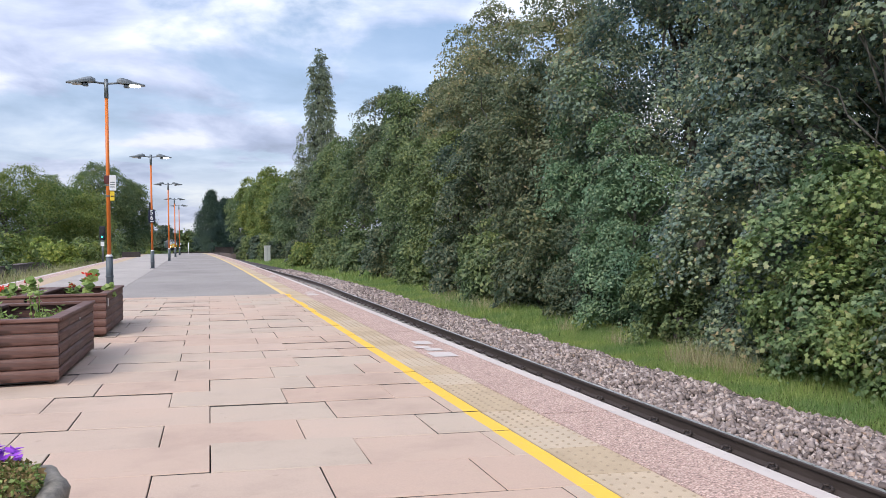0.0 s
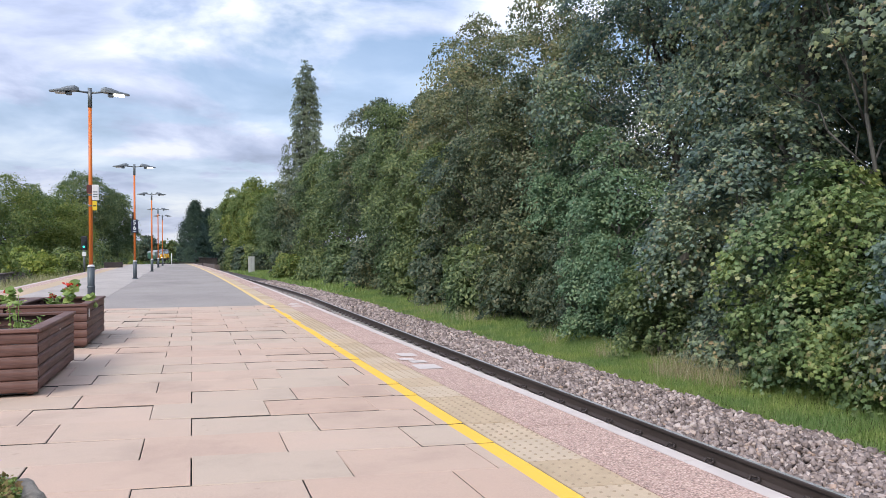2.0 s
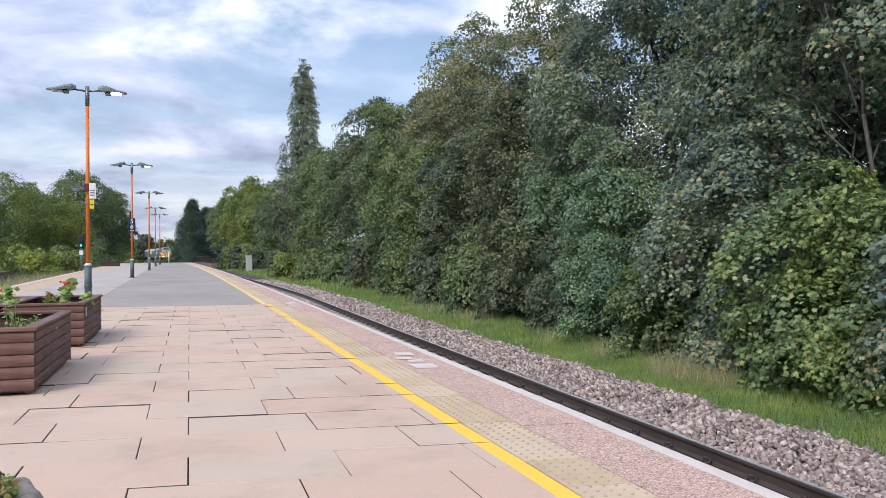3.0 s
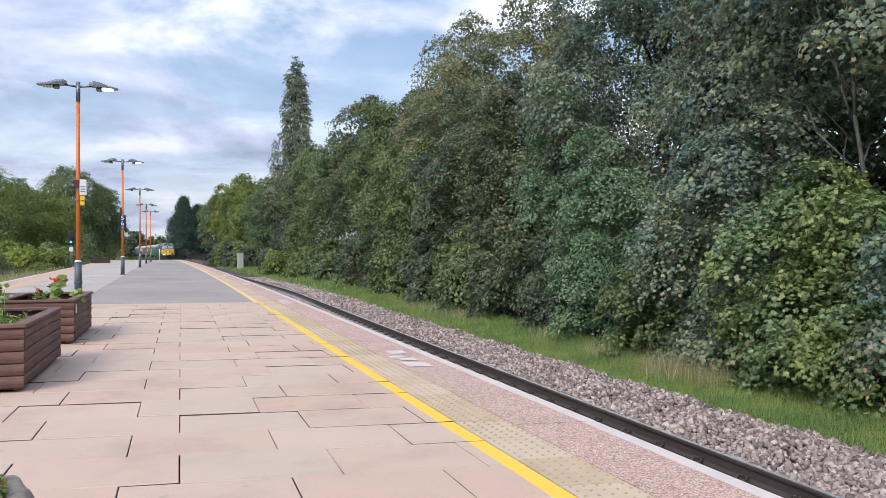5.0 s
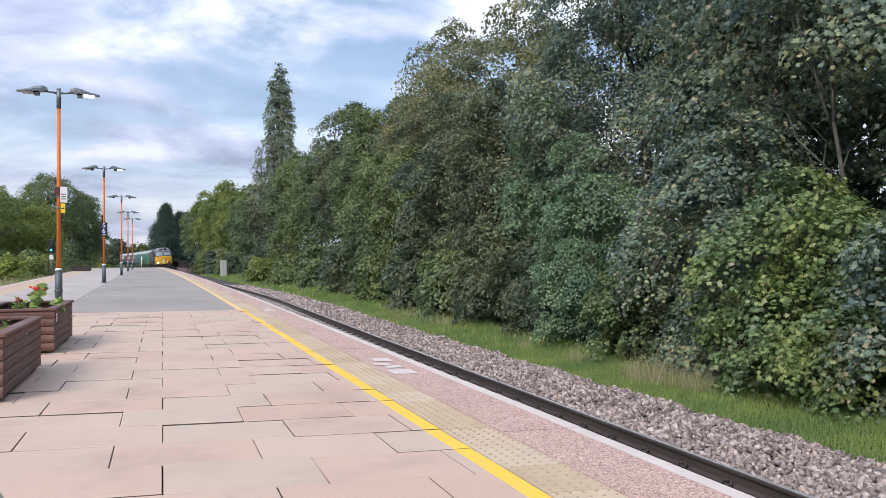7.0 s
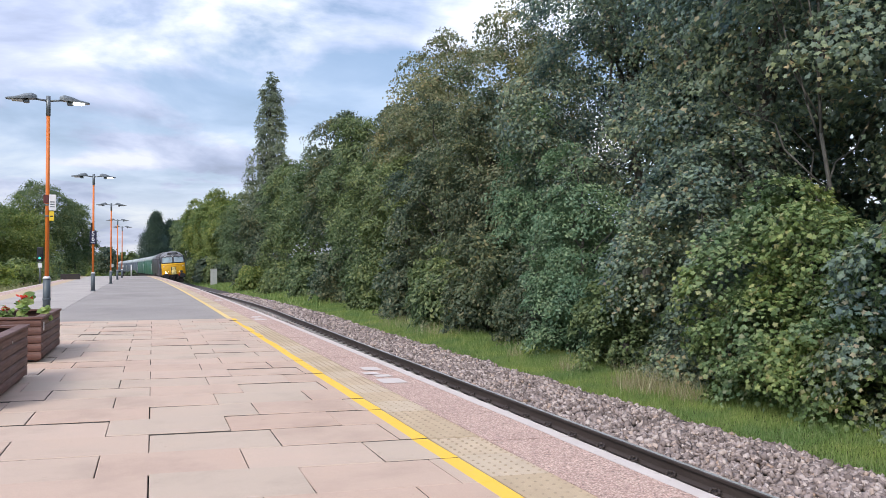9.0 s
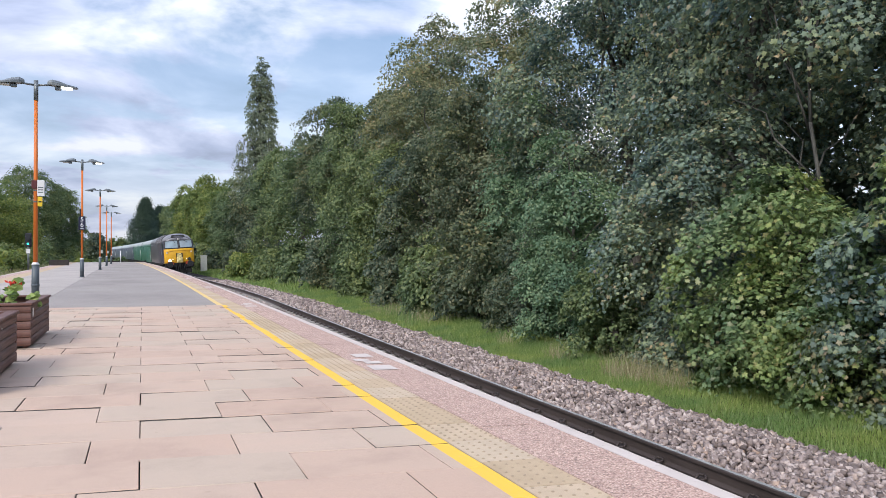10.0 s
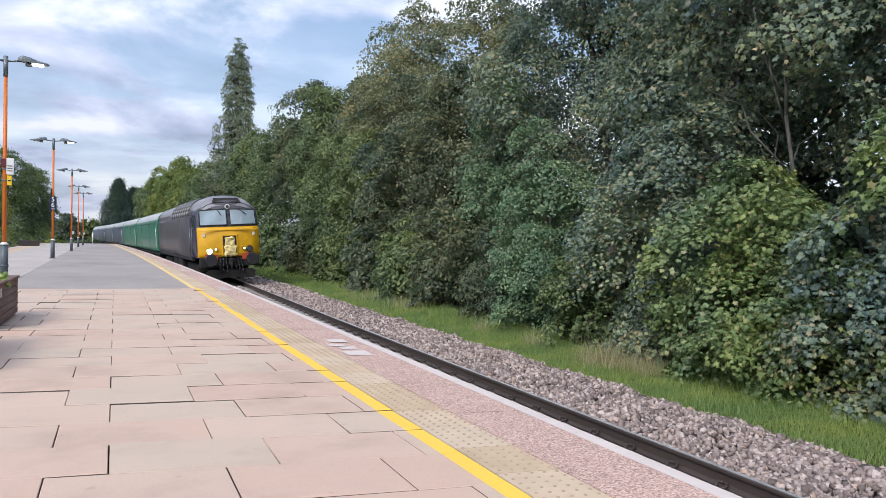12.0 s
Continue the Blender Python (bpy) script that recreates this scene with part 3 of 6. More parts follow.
def tree(name, label, base, height, radii, mat, clumps, per, clump_r, size, seed, template, trunk_r=0.16, group="", lumpy=0.25, low_cut=-0.95, category="tree", limbs=9, lean=(0, 0), taper=0.0, boughs=16):
    """A tapered trunk, limbs that reach into the crown, and the crown's leaves."""
    rng = np.random.default_rng(seed)
    bx, by, bz = base
    t = thing(name, label, category, pose(bx, by, bz), group)
    centre = (lean[0], lean[1], height - radii[2] * 0.97 if category == "tree" else height * 0.30)
    if category == "bush":
        radii = (radii[0], radii[1], height * 0.72)
    p, nrm, d, c = crown_points(rng, centre, radii, clumps, per, clump_r, lumpy, low_cut=low_cut, seed_shift=seed * 1.73, boughs=boughs)
    if taper:
        p[:, :2] *= 1 - taper * np.clip((p[:, 2:] - centre[2]) / radii[2], 0, 1)
    world_low = p[:, 2] > 0.05
    p, nrm = p[world_low], nrm[world_low]
    s = size * (0.7 + 0.6 * rng.random(len(p)))
    scatter("crown", template, p, nrm, s, mat, rng, t, droop=0.8)
    bm = bmesh.new()
    top = Vector((centre[0] * 0.8, centre[1] * 0.8, height * 0.82))
    limb(bm, (0, 0, -0.1), top, trunk_r, trunk_r * 0.22, rng, 6, 9)
    part("trunk", bm, M["bark"], t)
    pick = rng.permutation(len(c))[:limbs]
    for i in pick:
        bm = bmesh.new()
        z = min(max(c[i][2] * 0.62, 0.25 * height), 0.7 * height)
        limb(bm, top * (z / top.z), Vector(c[i]), trunk_r * 0.42, trunk_r * 0.08, rng, 4, 6)
        part("limb", bm, M["bark"], t)
    return t

# ---- ground, track bed, platform ----


def ground_sheet():
    """One sheet to the horizon: the cutting's floor beside the tracks, level land beyond."""
    bm = bmesh.new()
    xs = [-3000, -600, -200, -90, -50, -30, -20, -14, -10, -7, -4, 0, 2.6, 5.2, 6.3, 6.95, 7.6, 8.6, 10, 14, 20, 40, 90, 250, 700, 3000]
    ys = [-600, -200, -60, -25, -10, 0, 6, 12, 18, 24, 30, 40, 50, 60, 75, 90, 105, 120, 140, 160, 190, 230, 280, 350, 500, 900, 3000]

    def z(x):
        if -4 <= x <= 6.3:
            return -1.16
        if x > 6.3:
            return min(-1.17 + max(0, x - 6.95) * 0.035, -0.6)
        return -1.0
    grid = [[bm.verts.new((x - (bend(y) if abs(x) < 90 and y < 300 else 0), y, z(x) + (0.05 * noise.noise(Vector((x * 0.3, y * 0.2, 0))) if x > 8 or x < -6 else 0))) for x in xs] for y in ys]
    for a, b in zip(grid, grid[1:]):
        for i in range(len(xs) - 1):
            bm.faces.new((a[i], a[i + 1], b[i + 1], b[i]))
    tagged(part("ground", bm, M["ground"]), "rough grassy railway land beside the tracks", "ground", kind="structure")


ground_sheet()
YS = steps(-25, 30, 11) + steps(30, END_Y, 36)[1:]
platform = thing("platform", "railway platform of concrete flags, coping stones and worn asphalt", "platform", kind="structure")
ribbon("platform_base", lambda y: left_edge(y) + 0.06, lambda y: EDGE - 0.10 - bend_e(y), -0.05, YS, M["joint"], platform, thick=1.1)
ribbon("asphalt_surface", lambda y: -1.75 - 0.019 * y, lambda y: 1.66 - bend_e(y), -0.004, [ASPHALT_Y] + [y for y in YS if y > ASPHALT_Y], M["asphalt"], platform, thick=0.04, label="grey worn asphalt with darker patches")
ribbon("asphalt_strip", lambda y: left_edge(y) + 1.25, lambda y: -1.755 - 0.019 * y, 0.0, [ASPHALT_Y] + [y for y in YS if y > ASPHALT_Y], M["asphalt_light"], platform, thick=0.04, label="paler asphalt beside the far edge")
ribbon("far_tactile_strip", lambda y: left_edge(y) + 0.62, lambda y: left_edge(y) + 1.245, 0.0, YS, M["tactile"], platform, thick=0.05, label="buff strip along the far edge")
ribbon("far_white_line", lambda y: left_edge(y), lambda y: left_edge(y) + 0.15, 0.004, YS, M["white_line"], platform, thick=0.10)
ribbon("far_coping", lambda y: left_edge(y) + 0.152, lambda y: left_edge(y) + 0.617, 0.0, YS, M["pebble"], platform, thick=0.10)
ribbon("platform_wall", lambda y: EDGE - 0.20 - bend_e(y), lambda y: EDGE - 0.09 - bend_e(y), -0.12, YS, M["wall"], platform, thick=1.05, label="dark brick platform face")
YN = steps(-25, 30, 55) + steps(30, END_Y, 71)[1:]
ribbon("yellow_line", lambda y: 1.535 - bend_e(y), lambda y: 1.648 - bend_e(y), 0.0035, [ASPHALT_Y - 0.3] + [y for y in YN if y > ASPHALT_Y], M["yellow_line"], platform, label="painted yellow safety line")


def edge_stones():
    """Coping stones with a white nosing, and the buff tactile slabs behind them, one by one."""
    def quad(name, x0, x1, y0, y1, z, mat, drop, gap=0.006, skew=SKEW):
        bm = bmesh.new()
        top, low = [], []
        for x, y in ((x0, y0), (x1, y0), (x1, y1), (x0, y1)):
            yy = y + skew * (x - 1.65)
            dx, dy = (gap if x == x0 else -gap) * 0.5, (gap if y == y0 else -gap) * 0.5
            top.append(bm.verts.new((x + dx - bend_e(y), yy + dy, z)))
            low.append(bm.verts.new((x + dx - bend_e(y), yy + dy, z - drop)))
        bm.faces.new(top)
        bm.faces.new(low[::-1])
        for i in range(4):
            bm.faces.new((top[i], low[i], low[(i + 1) % 4], top[(i + 1) % 4]))
        return part(name, bm, mat, platform)
    rng = random.Random(4)
    y, i = -3.0, 0
    while y < END_Y - 0.9:
        step = 0.905 if y < 40 else 1.81
        quad("coping_stone", 1.975, EDGE - 0.095, y, y + step, rng.uniform(-0.002, 0.002), M["pebble"], 0.09)
        quad("nosing", EDGE - 0.095, EDGE, y, y + step, rng.uniform(0.0, 0.003), M["white_line"], 0.10, 0.004)
        if y < 40:
            for k in range(2):
                quad("tactile_slab", 1.655, 1.975, y + k * step / 2 + 0.15, y + (k + 1) * step / 2 + 0.15, rng.uniform(-0.003, 0.002), M["tactile"], 0.05)
        else:
            quad("tactile_slab", 1.655, 1.975, y + 0.15, y + step + 0.15, -0.001, M["tactile"], 0.05)
        y += step
    # the rows of low studs on the tactile slabs
    pts = []
    yy = 1.8
    while yy < 14:
        for k in range(5):
            pts.append((1.69 + k * 0.0635, yy + SKEW * (0.04 + k * 0.0635), 0.0))
        yy += 0.067
    ring = [(math.cos(a) * 0.011, math.sin(a) * 0.011, -0.002) for a in [i * math.tau / 6 for i in range(6)]]
    tpl = np.array(ring + [(x * 0.6, yv * 0.6, 0.004) for x, yv, _ in ring])
    tris = [(i, (i + 1) % 6, 6 + (i + 1) % 6) for i in range(6)] + [(i, 6 + (i + 1) % 6, 6 + i) for i in range(6)] + [(6, 7 + i, 8 + i) for i in range(4)]
    pts = np.array(pts)
    v = (pts[:, None] + tpl[None]).reshape(-1, 3)
    f = (np.array(tris)[None] + (np.arange(len(pts)) * 12)[:, None, None]).reshape(-1)
    from_arrays("tactile_studs", v, f, 3, M["stud"], platform, "stuff")


edge_stones()


def edge_marks():
    """Worn white painted patches on the coping."""
    for y0, s in ((6.55, 1.0), (15.4, 1.0), (24.5, 1.0), (33.5, 1.0), (46, 1.1), (60, 1.2)):
        for x0, x1, a, b in ((2.03, 2.26, 0.05, 0.34), (2.08, 2.24, 0.46, 0.62), (2.02, 2.17, 0.66, 0.80), (2.10, 2.28, 0.95, 1.2)):
            bm = bmesh.new()
            q = [bm.verts.new((x - bend_e(y0), y0 + s * yy + SKEW * (x - 2), 0.0045)) for x, yy in ((x0, a), (x1, a), (x1, b), (x0, b))]
            bm.faces.new(q)
            part("painted_patch", bm, M["mark"], platform, "worn white paint patch")


edge_marks()


def flags():
    """Concrete flags laid in staggered courses; each is a piece of its own near the camera."""
    rows, v = [], 3.67 - 11 * 0.51
    while v < ASPHALT_Y:
        d = 0.51 if v < 7.2 else 0.536
        rows.append((v, d))
        v += d
    a_joints = (-4.55, -3.77, -2.41, -1.62, -0.82, -0.01, 0.75, 1.47)
    b_joints = (-4.1, -3.43, -2.65, -1.87, -1.08, -0.275, 0.50, 1.23)
    rng, cache, count = random.Random(9), {}, 0
    for n, (v, d) in enumerate(rows):
        js = [-5.0] + list(a_joints if n % 2 else b_joints) + [1.648]
        for x0, x1 in zip(js, js[1:]):
            w = x1 - x0
            g = (0.0018, 0.0028, 0.0028, 0.0042)[rng.randrange(4)]
            key = (round(w, 3), round(d, 3), g)
            if key not in cache:
                bm = bmesh.new()
                c = 0.003
                top = [bm.verts.new((x, y + SKEW * x, 0)) for x, y in ((g + c, g + c), (w - g - c, g + c), (w - g - c, d - g - c), (g + c, d - g - c))]
                mid = [bm.verts.new((x, y + SKEW * x, -0.004)) for x, y in ((g, g), (w - g, g), (w - g, d - g), (g, d - g))]
                low = [bm.verts.new((p.co.x, p.co.y, -0.045)) for p in mid]
                bm.faces.new(top)
                for p, q in ((top, mid), (mid, low)):
                    for i in range(4):
                        bm.faces.new((p[i], q[i], q[(i + 1) % 4], p[(i + 1) % 4])).material_index = 0 if p is top else 1
                me = bpy.data.meshes.new("flag")
                bm.to_mesh(me)
                bm.free()
                me.materials.append(M["slab"])
                me.materials.append(M["joint"])
                cache[key] = me
            m = pose(x0, v + SKEW * x0, rng.uniform(-0.002, 0.005), rng.gauss(-0.28, 0.30), rng.gauss(0, 0.12), 0)
            share("flag", cache[key], platform, m)


# ---- track ----


def track(name, centre, y0, y1, near, label):
    t = thing(name, label, "railway track", kind="structure")
    prof = [(-0.07, 0), (-0.07, 0.012), (-0.012, 0.03), (-0.01, 0.115), (-0.034, 0.125), (-0.035, 0.152), (-0.024, 0.159), (0.024, 0.159), (0.035, 0.152), (0.034, 0.125), (0.01, 0.115), (0.012, 0.03), (0.07, 0.012), (0.07, 0)]
    ys = steps(y0, 30, 4) + steps(30, y1, 40)[1:]
    for side in (-0.7525, 0.7525):
        bm = bmesh.new()
        loops = [[bm.verts.new((centre(y) + side + px, y, RAIL_Z - 0.159 + pz)) for px, pz in prof] for y in ys]
        for a, b in zip(loops, loops[1:]):
            for i in range(len(prof)):
                f = bm.faces.new((a[i], b[i], b[(i + 1) % len(prof)], a[(i + 1) % len(prof)]))
                f.material_index = 1 if i in (6,) else 0
        bmesh.ops.recalc_face_normals(bm, faces=bm.faces)
        part("rail", bm, [M["rail"], M["rail_top"]], t, "rusty steel rail with a polished head")
    bm = boxed(-1.25, 1.25, -0.12, 0.12, -0.18, 0.0, 0.02)
    me = bpy.data.meshes.new("sleeper")
    bm.to_mesh(me)
    bm.free()
    me.materials.append(M["sleeper"])
    bm = bmesh.new()
    # the spring clip: a bent rod over the rail's foot
    pts = [(-0.13, 0.05, 0.01), (-0.075, 0.06, 0.055), (-0.04, 0.02, 0.05), (-0.055, -0.03, 0.045), (-0.10, -0.055, 0.035), (-0.14, -0.02, 0.02)]
    for p, q in zip(pts, pts[1:]):
        tube(bm, p, q, 0.013, None, 6)
    clip = bpy.data.meshes.new("clip")
    bm.to_mesh(clip)
    bm.free()
    clip.materials.append(M["clip"])
    y = y0 + 0.2
    n = 0
    while y < y1 and n < 280:
        m = pose(centre(y), y, RAIL_Z - 0.165, 0, 0, math.degrees(heading(y)))
        s = share("sleeper", me, t, m)
        if near and 2 < y < 30:
            share("clip", clip, s, pose(0.7525, 0, 0.005))
            share("clip", clip, s, pose(0.7525, 0, 0.005, 0, 0, 180))
        y += 0.635
        n += 1
    return t


track("track_1", lambda y: TRACK - bend(y), -22, 270, True, "single line of rusty rails on concrete sleepers in ballast")
track("track_2", lambda y: left_edge(y) - 1.75, -22, 150, False, "overgrown line of rusty rails beyond the platform")


def ballast():
    ribbon("ballast_bed", lambda y: TRACK - 1.70 - bend(y), lambda y: TRACK + 2.75 - bend(y), -1.115, steps(-22, 30, 10) + steps(30, 270, 40)[1:], M["ballast_bed"], thick=0.3, kind="structure", label="ballast bed, coloured dark for the shade between its stones")
    rng = np.random.default_rng(5)
    tpl = []
    cube = np.array([(x, y, z) for x in (-1, 1) for y in (-1, 1) for z in (-1, 1)], float) * 0.5
    quads = [(0, 1, 3, 2), (4, 6, 7, 5), (0, 4, 5, 1), (2, 3, 7, 6), (0, 2, 6, 4), (1, 5, 7, 3)]
    tris = np.array([t for a, b, c, d in quads for t in ((a, b, c), (a, c, d))])
    zones = [(5.12, 7.05, 2.5, 14, 640, 0.056), (5.12, 7.05, 14, 28, 420, 0.064), (5.1, 7.05, 28, 60, 110, 0.11), (3.7, 4.8, 8, 60, 40, 0.07)]
    allv, n0 = [], 0
    for x0, x1, y0, y1, dens, size in zones:
        n = int((x1 - x0) * (y1 - y0) * dens)
        xs, ys = rng.uniform(x0, x1, n), rng.uniform(y0, y1, n)
        heap = 0.05 * np.sin(ys * 2.1 + xs) + 0.04 * np.sin(ys * 5.3 - xs * 3)
        fall = np.clip((xs - 6.5) / 0.5, 0, 1) * 0.07
        z = -1.10 + heap * 0.35 - fall + rng.random(n) * 0.075 - (xs < 5) * 0.05
        z += np.clip((5.9 - xs) / 0.8, 0, 1) * (xs > 5.05) * 0.02
        xs = xs - np.array([bend(v) for v in ys])
        c = np.stack([xs, ys, z], 1)
        jig = cube[None] * rng.uniform(0.45, 1.25, size=(n, 8, 3))
        jig *= (size * (0.55 + 0.75 * rng.random(n)))[:, None, None] * np.stack([1 + 0.5 * rng.random(n), np.ones(n), 0.55 + 0.35 * rng.random(n)], 1)[:, None]
        q = rng.normal(size=(n, 3, 3))
        u = q[:, 0] / np.linalg.norm(q[:, 0], axis=1, keepdims=True)
        w = np.cross(u, q[:, 1])
        w /= np.linalg.norm(w, axis=1, keepdims=True)
        r = np.stack([u, w, np.cross(u, w)], 1)
        allv.append((c[:, None] + jig @ r).reshape(-1, 3))
        n0 += n
    f = (tris[None] + (np.arange(n0) * 8)[:, None, None]).reshape(-1)
    tagged(from_arrays("ballast", np.concatenate(allv), f, 3, M["stone"]), "grey and pinkish crushed ballast stones", "ballast", kind="stuff")


ballast()


def grass():
    """Grass strip between ballast and hedge, taller dry tufts, and weeds on the far line."""
    rng = np.random.default_rng(8)
    cs, hs, ws = [], [], []
    for x0, x1, y0, y1, n, h, w in ((6.9, 9.3, 3, 16, 70000, 0.10, 0.013), (6.9, 9.5, 16, 40, 42000, 0.14, 0.026), (6.6, 10, 40, 100, 14000, 0.26, 0.08)):
        xs, ys = rng.uniform(x0, x1, n), rng.uniform(y0, y1, n)
        edge = 6.98 + 0.14 * np.sin(ys * 1.7) + 0.08 * np.sin(ys * 4.1)
        keep = xs > edge
        xs, ys = xs[keep], ys[keep]
        cs.append(np.stack([xs - np.array([bend(v) for v in ys]), ys, -1.19 + np.maximum(0, xs - 6.95) * 0.035], 1))
        hs.append(h * (0.5 + rng.random(len(xs)) * 0.9) * (1 + 0.5 * np.clip(xs - 8, 0, 1)))
        ws.append(np.full(len(xs), w))
    c, h, w = np.concatenate(cs), np.concatenate(hs), np.concatenate(ws)
    blades("grass_verge", c, h, w, M["grass"], rng, "mown green grass strip along the ballast", "grass")
    tufts, th = [], []
    for x, y, r, n in ((8.15, 10.9, 0.34, 620), (8.2, 9.9, 0.30, 300), (8.15, 13.4, 0.22, 120), (8.55, 22, 0.6, 520), (8.6, 25.5, 0.8, 480), (8.2, 15.9, 0.2, 90)):
        a = rng.normal(size=(n, 2)) * r * (0.6, 1.0)
        tufts.append(np.stack([x + a[:, 0], y + a[:, 1], np.full(n, -1.15)], 1))
        th.append(0.18 + 0.40 * rng.random(n) ** 1.4)
    c, h = np.concatenate(tufts), np.concatenate(th)
    blades("dry_grass", c, h, np.full(len(c), 0.009), M["grass_dry"], rng, "tall dry straw-coloured grass tufts at the hedge foot", "grass")
    n = 16000
    ys = rng.uniform(18, 130, n)
    xs = np.array([left_edge(v) for v in ys]) - 0.3 - rng.random(n) * (4 + ys * 0.03)
    c = np.stack([xs, ys, np.full(n, -1.05)], 1)
    blades("trackside_weeds", c, 0.35 + 0.75 * rng.random(n), np.full(n, 0.045), M["weeds"], rng, "tall pale weeds growing over the old line", "weeds")
    n = 7000
    ys = rng.uniform(18, 130, n)
    xs = np.array([left_edge(v) for v in ys]) - 0.3 - rng.random(n) * (3.5 + ys * 0.03)
    blades("dry_weeds", np.stack([xs, ys, np.full(n, -1.05)], 1), 0.4 + 0.8 * rng.random(n), np.full(n, 0.05), M["grass_dry"], rng, "dry straw-coloured weeds over the old line", "weeds")


def blades(name, c, h, w, mat, rng, label, category):
    n = len(c)
    a = rng.uniform(0, math.tau, n)
    side = np.stack([np.cos(a), np.sin(a), np.zeros(n)], 1) * (w / 2)[:, None]
    tip = c + np.stack([rng.normal(size=n) * 0.28 * h, rng.normal(size=n) * 0.28 * h, h], 1)
    v = np.stack([c - side, c + side, tip], 1).reshape(-1, 3)
    tagged(from_arrays(name, v, np.arange(3 * n), 3, mat), label, category, kind="stuff")


grass()

# ---- trees along the line ----
LOBED, OVAL, PLAIN, ROUND = lobed_leaf(), oval_leaf(), plain_leaf(), round_leaf()
# three-lobed leaf, folded along its rib
THREE = (np.array([(0, -0.42, 0.0), (0.52, 0.02, 0.10), (0.17, 0.14, 0.04), (0, 0.60, -0.06), (-0.17, 0.14, 0.04), (-0.52, 0.02, 0.10)]), np.array([(0, 1, 2), (0, 2, 3), (0, 3, 4), (0, 4, 5)]))


def right_trees():
    g = "trees along the line"
    # near sycamore scrub: x, y, height, radii, material, clumps, leaves each, clump size, leaf size
    near = [
        ("bush", "sycamore bush with lit yellow-green put into its lobed leaves", 9.5, 8.4, 3.5, (1.5, 1.9, 2.5), "leaf_lit", 520, 48, 0.36, 0.108, 11),
        ("bush", "sycamore bush with lit pale green put into its lobed leaves", 9.7, 5.0, 5.4, (1.9, 1.9, 2.9), "leaf_lit", 420, 46, 0.38, 0.118, 12),
        ("bush", "dark green sycamore scrub above the dry grass", 9.85, 11.2, 5.2, (1.65, 1.7, 2.7), "leaf_sycamore", 480, 46, 0.36, 0.108, 13),
        ("bush", "low mid-green bush at the grass edge", 9.2, 12.9, 2.3, (0.85, 1.0, 1.25), "leaf_mid", 170, 44, 0.26, 0.10, 14),
        ("bush", "blue-green elder-like bush with drooping leaves", 9.8, 15.4, 5.6, (1.5, 1.6, 2.9), "leaf_blue", 380, 64, 0.38, 0.11, 15),
        ("bush", "pale blue-green bush with narrow leaves", 11.2, 20.2, 8.2, (1.5, 1.7, 3.3), "leaf_blue", 330, 60, 0.46, 0.13, 16),
        # leaf_dark paints the hedge-foot shade on to this bush
        ("bush", "bush at the hedge foot, its shade put into dark leaves", 9.7, 17.9, 3.4, (1.2, 1.3, 2.0), "leaf_dark", 220, 54, 0.34, 0.11, 17),
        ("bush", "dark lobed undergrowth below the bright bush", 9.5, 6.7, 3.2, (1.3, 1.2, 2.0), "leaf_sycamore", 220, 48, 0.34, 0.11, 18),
    ]
    for name, label, x, y, h, r, mat, n, per, cr, size, seed in near:
        tpl = LOBED if mat in ("leaf_lit", "leaf_sycamore", "leaf_mid") else OVAL
        tree(name, label, (x, y, -1.15), h, r, M[mat], int(n * 0.85), int(per * 1.4), cr, size * 0.82, seed, tpl, category="bush", trunk_r=0.07, group="hedge bushes", limbs=6, lumpy=0.3, boughs=14)
    tree("sycamore_tree", "slender sycamore with pale bare stems and a thin crown", (10.7, 9.25, -1.1), 10.2, (2.1, 2.1, 2.9), M["leaf_sycamore"], 170, 50, 0.45, 0.115, 28, LOBED, group=g, trunk_r=0.052, limbs=10)
    # x, y, height, radii, material, sprays, leaves each, spray size, leaf size
    tall = [
        (13.4, 7.0, 13.5, (3.5, 3.2, 6.2), "leaf_sycamore", 620, 68, 0.66, 0.125, 21),
        (13.2, 12.7, 14.0, (3.3, 3.2, 6.6), "leaf_sycamore", 640, 68, 0.68, 0.128, 22),
        (13.6, 18.6, 14.2, (3.2, 3.2, 6.5), "leaf_sycamore", 640, 72, 0.72, 0.145, 23),
        (13.2, 24.8, 12.2, (2.9, 2.8, 5.6), "leaf_olive", 420, 66, 0.70, 0.155, 24),
        (13.6, 2.0, 13.0, (3.4, 3.2, 5.8), "leaf_sycamore", 480, 62, 0.66, 0.13, 25),
        (16.0, 15.5, 14.5, (3.4, 3.6, 6.4), "leaf_dark", 280, 50, 0.95, 0.22, 26),
        (16.2, 9.0, 14.5, (3.4, 3.6, 6.4), "leaf_dark", 280, 50, 0.95, 0.22, 27),
    ]
    for x, y, h, r, mat, n, per, cr, size, seed in tall:
        tree("sycamore_tree", "tall sycamore in dark green leaf with browning seed bunches", (x, y, -1.1), h, r, M[mat], int(n * 0.9), int(per * (1.2 if y < 13 else 1.6)), cr, size * (0.86 if y < 13 else 0.80), seed, THREE if y < 13 and size < 0.2 else PLAIN, group=g, trunk_r=0.2, limbs=14, low_cut=-0.9, lumpy=0.34, boughs=22)
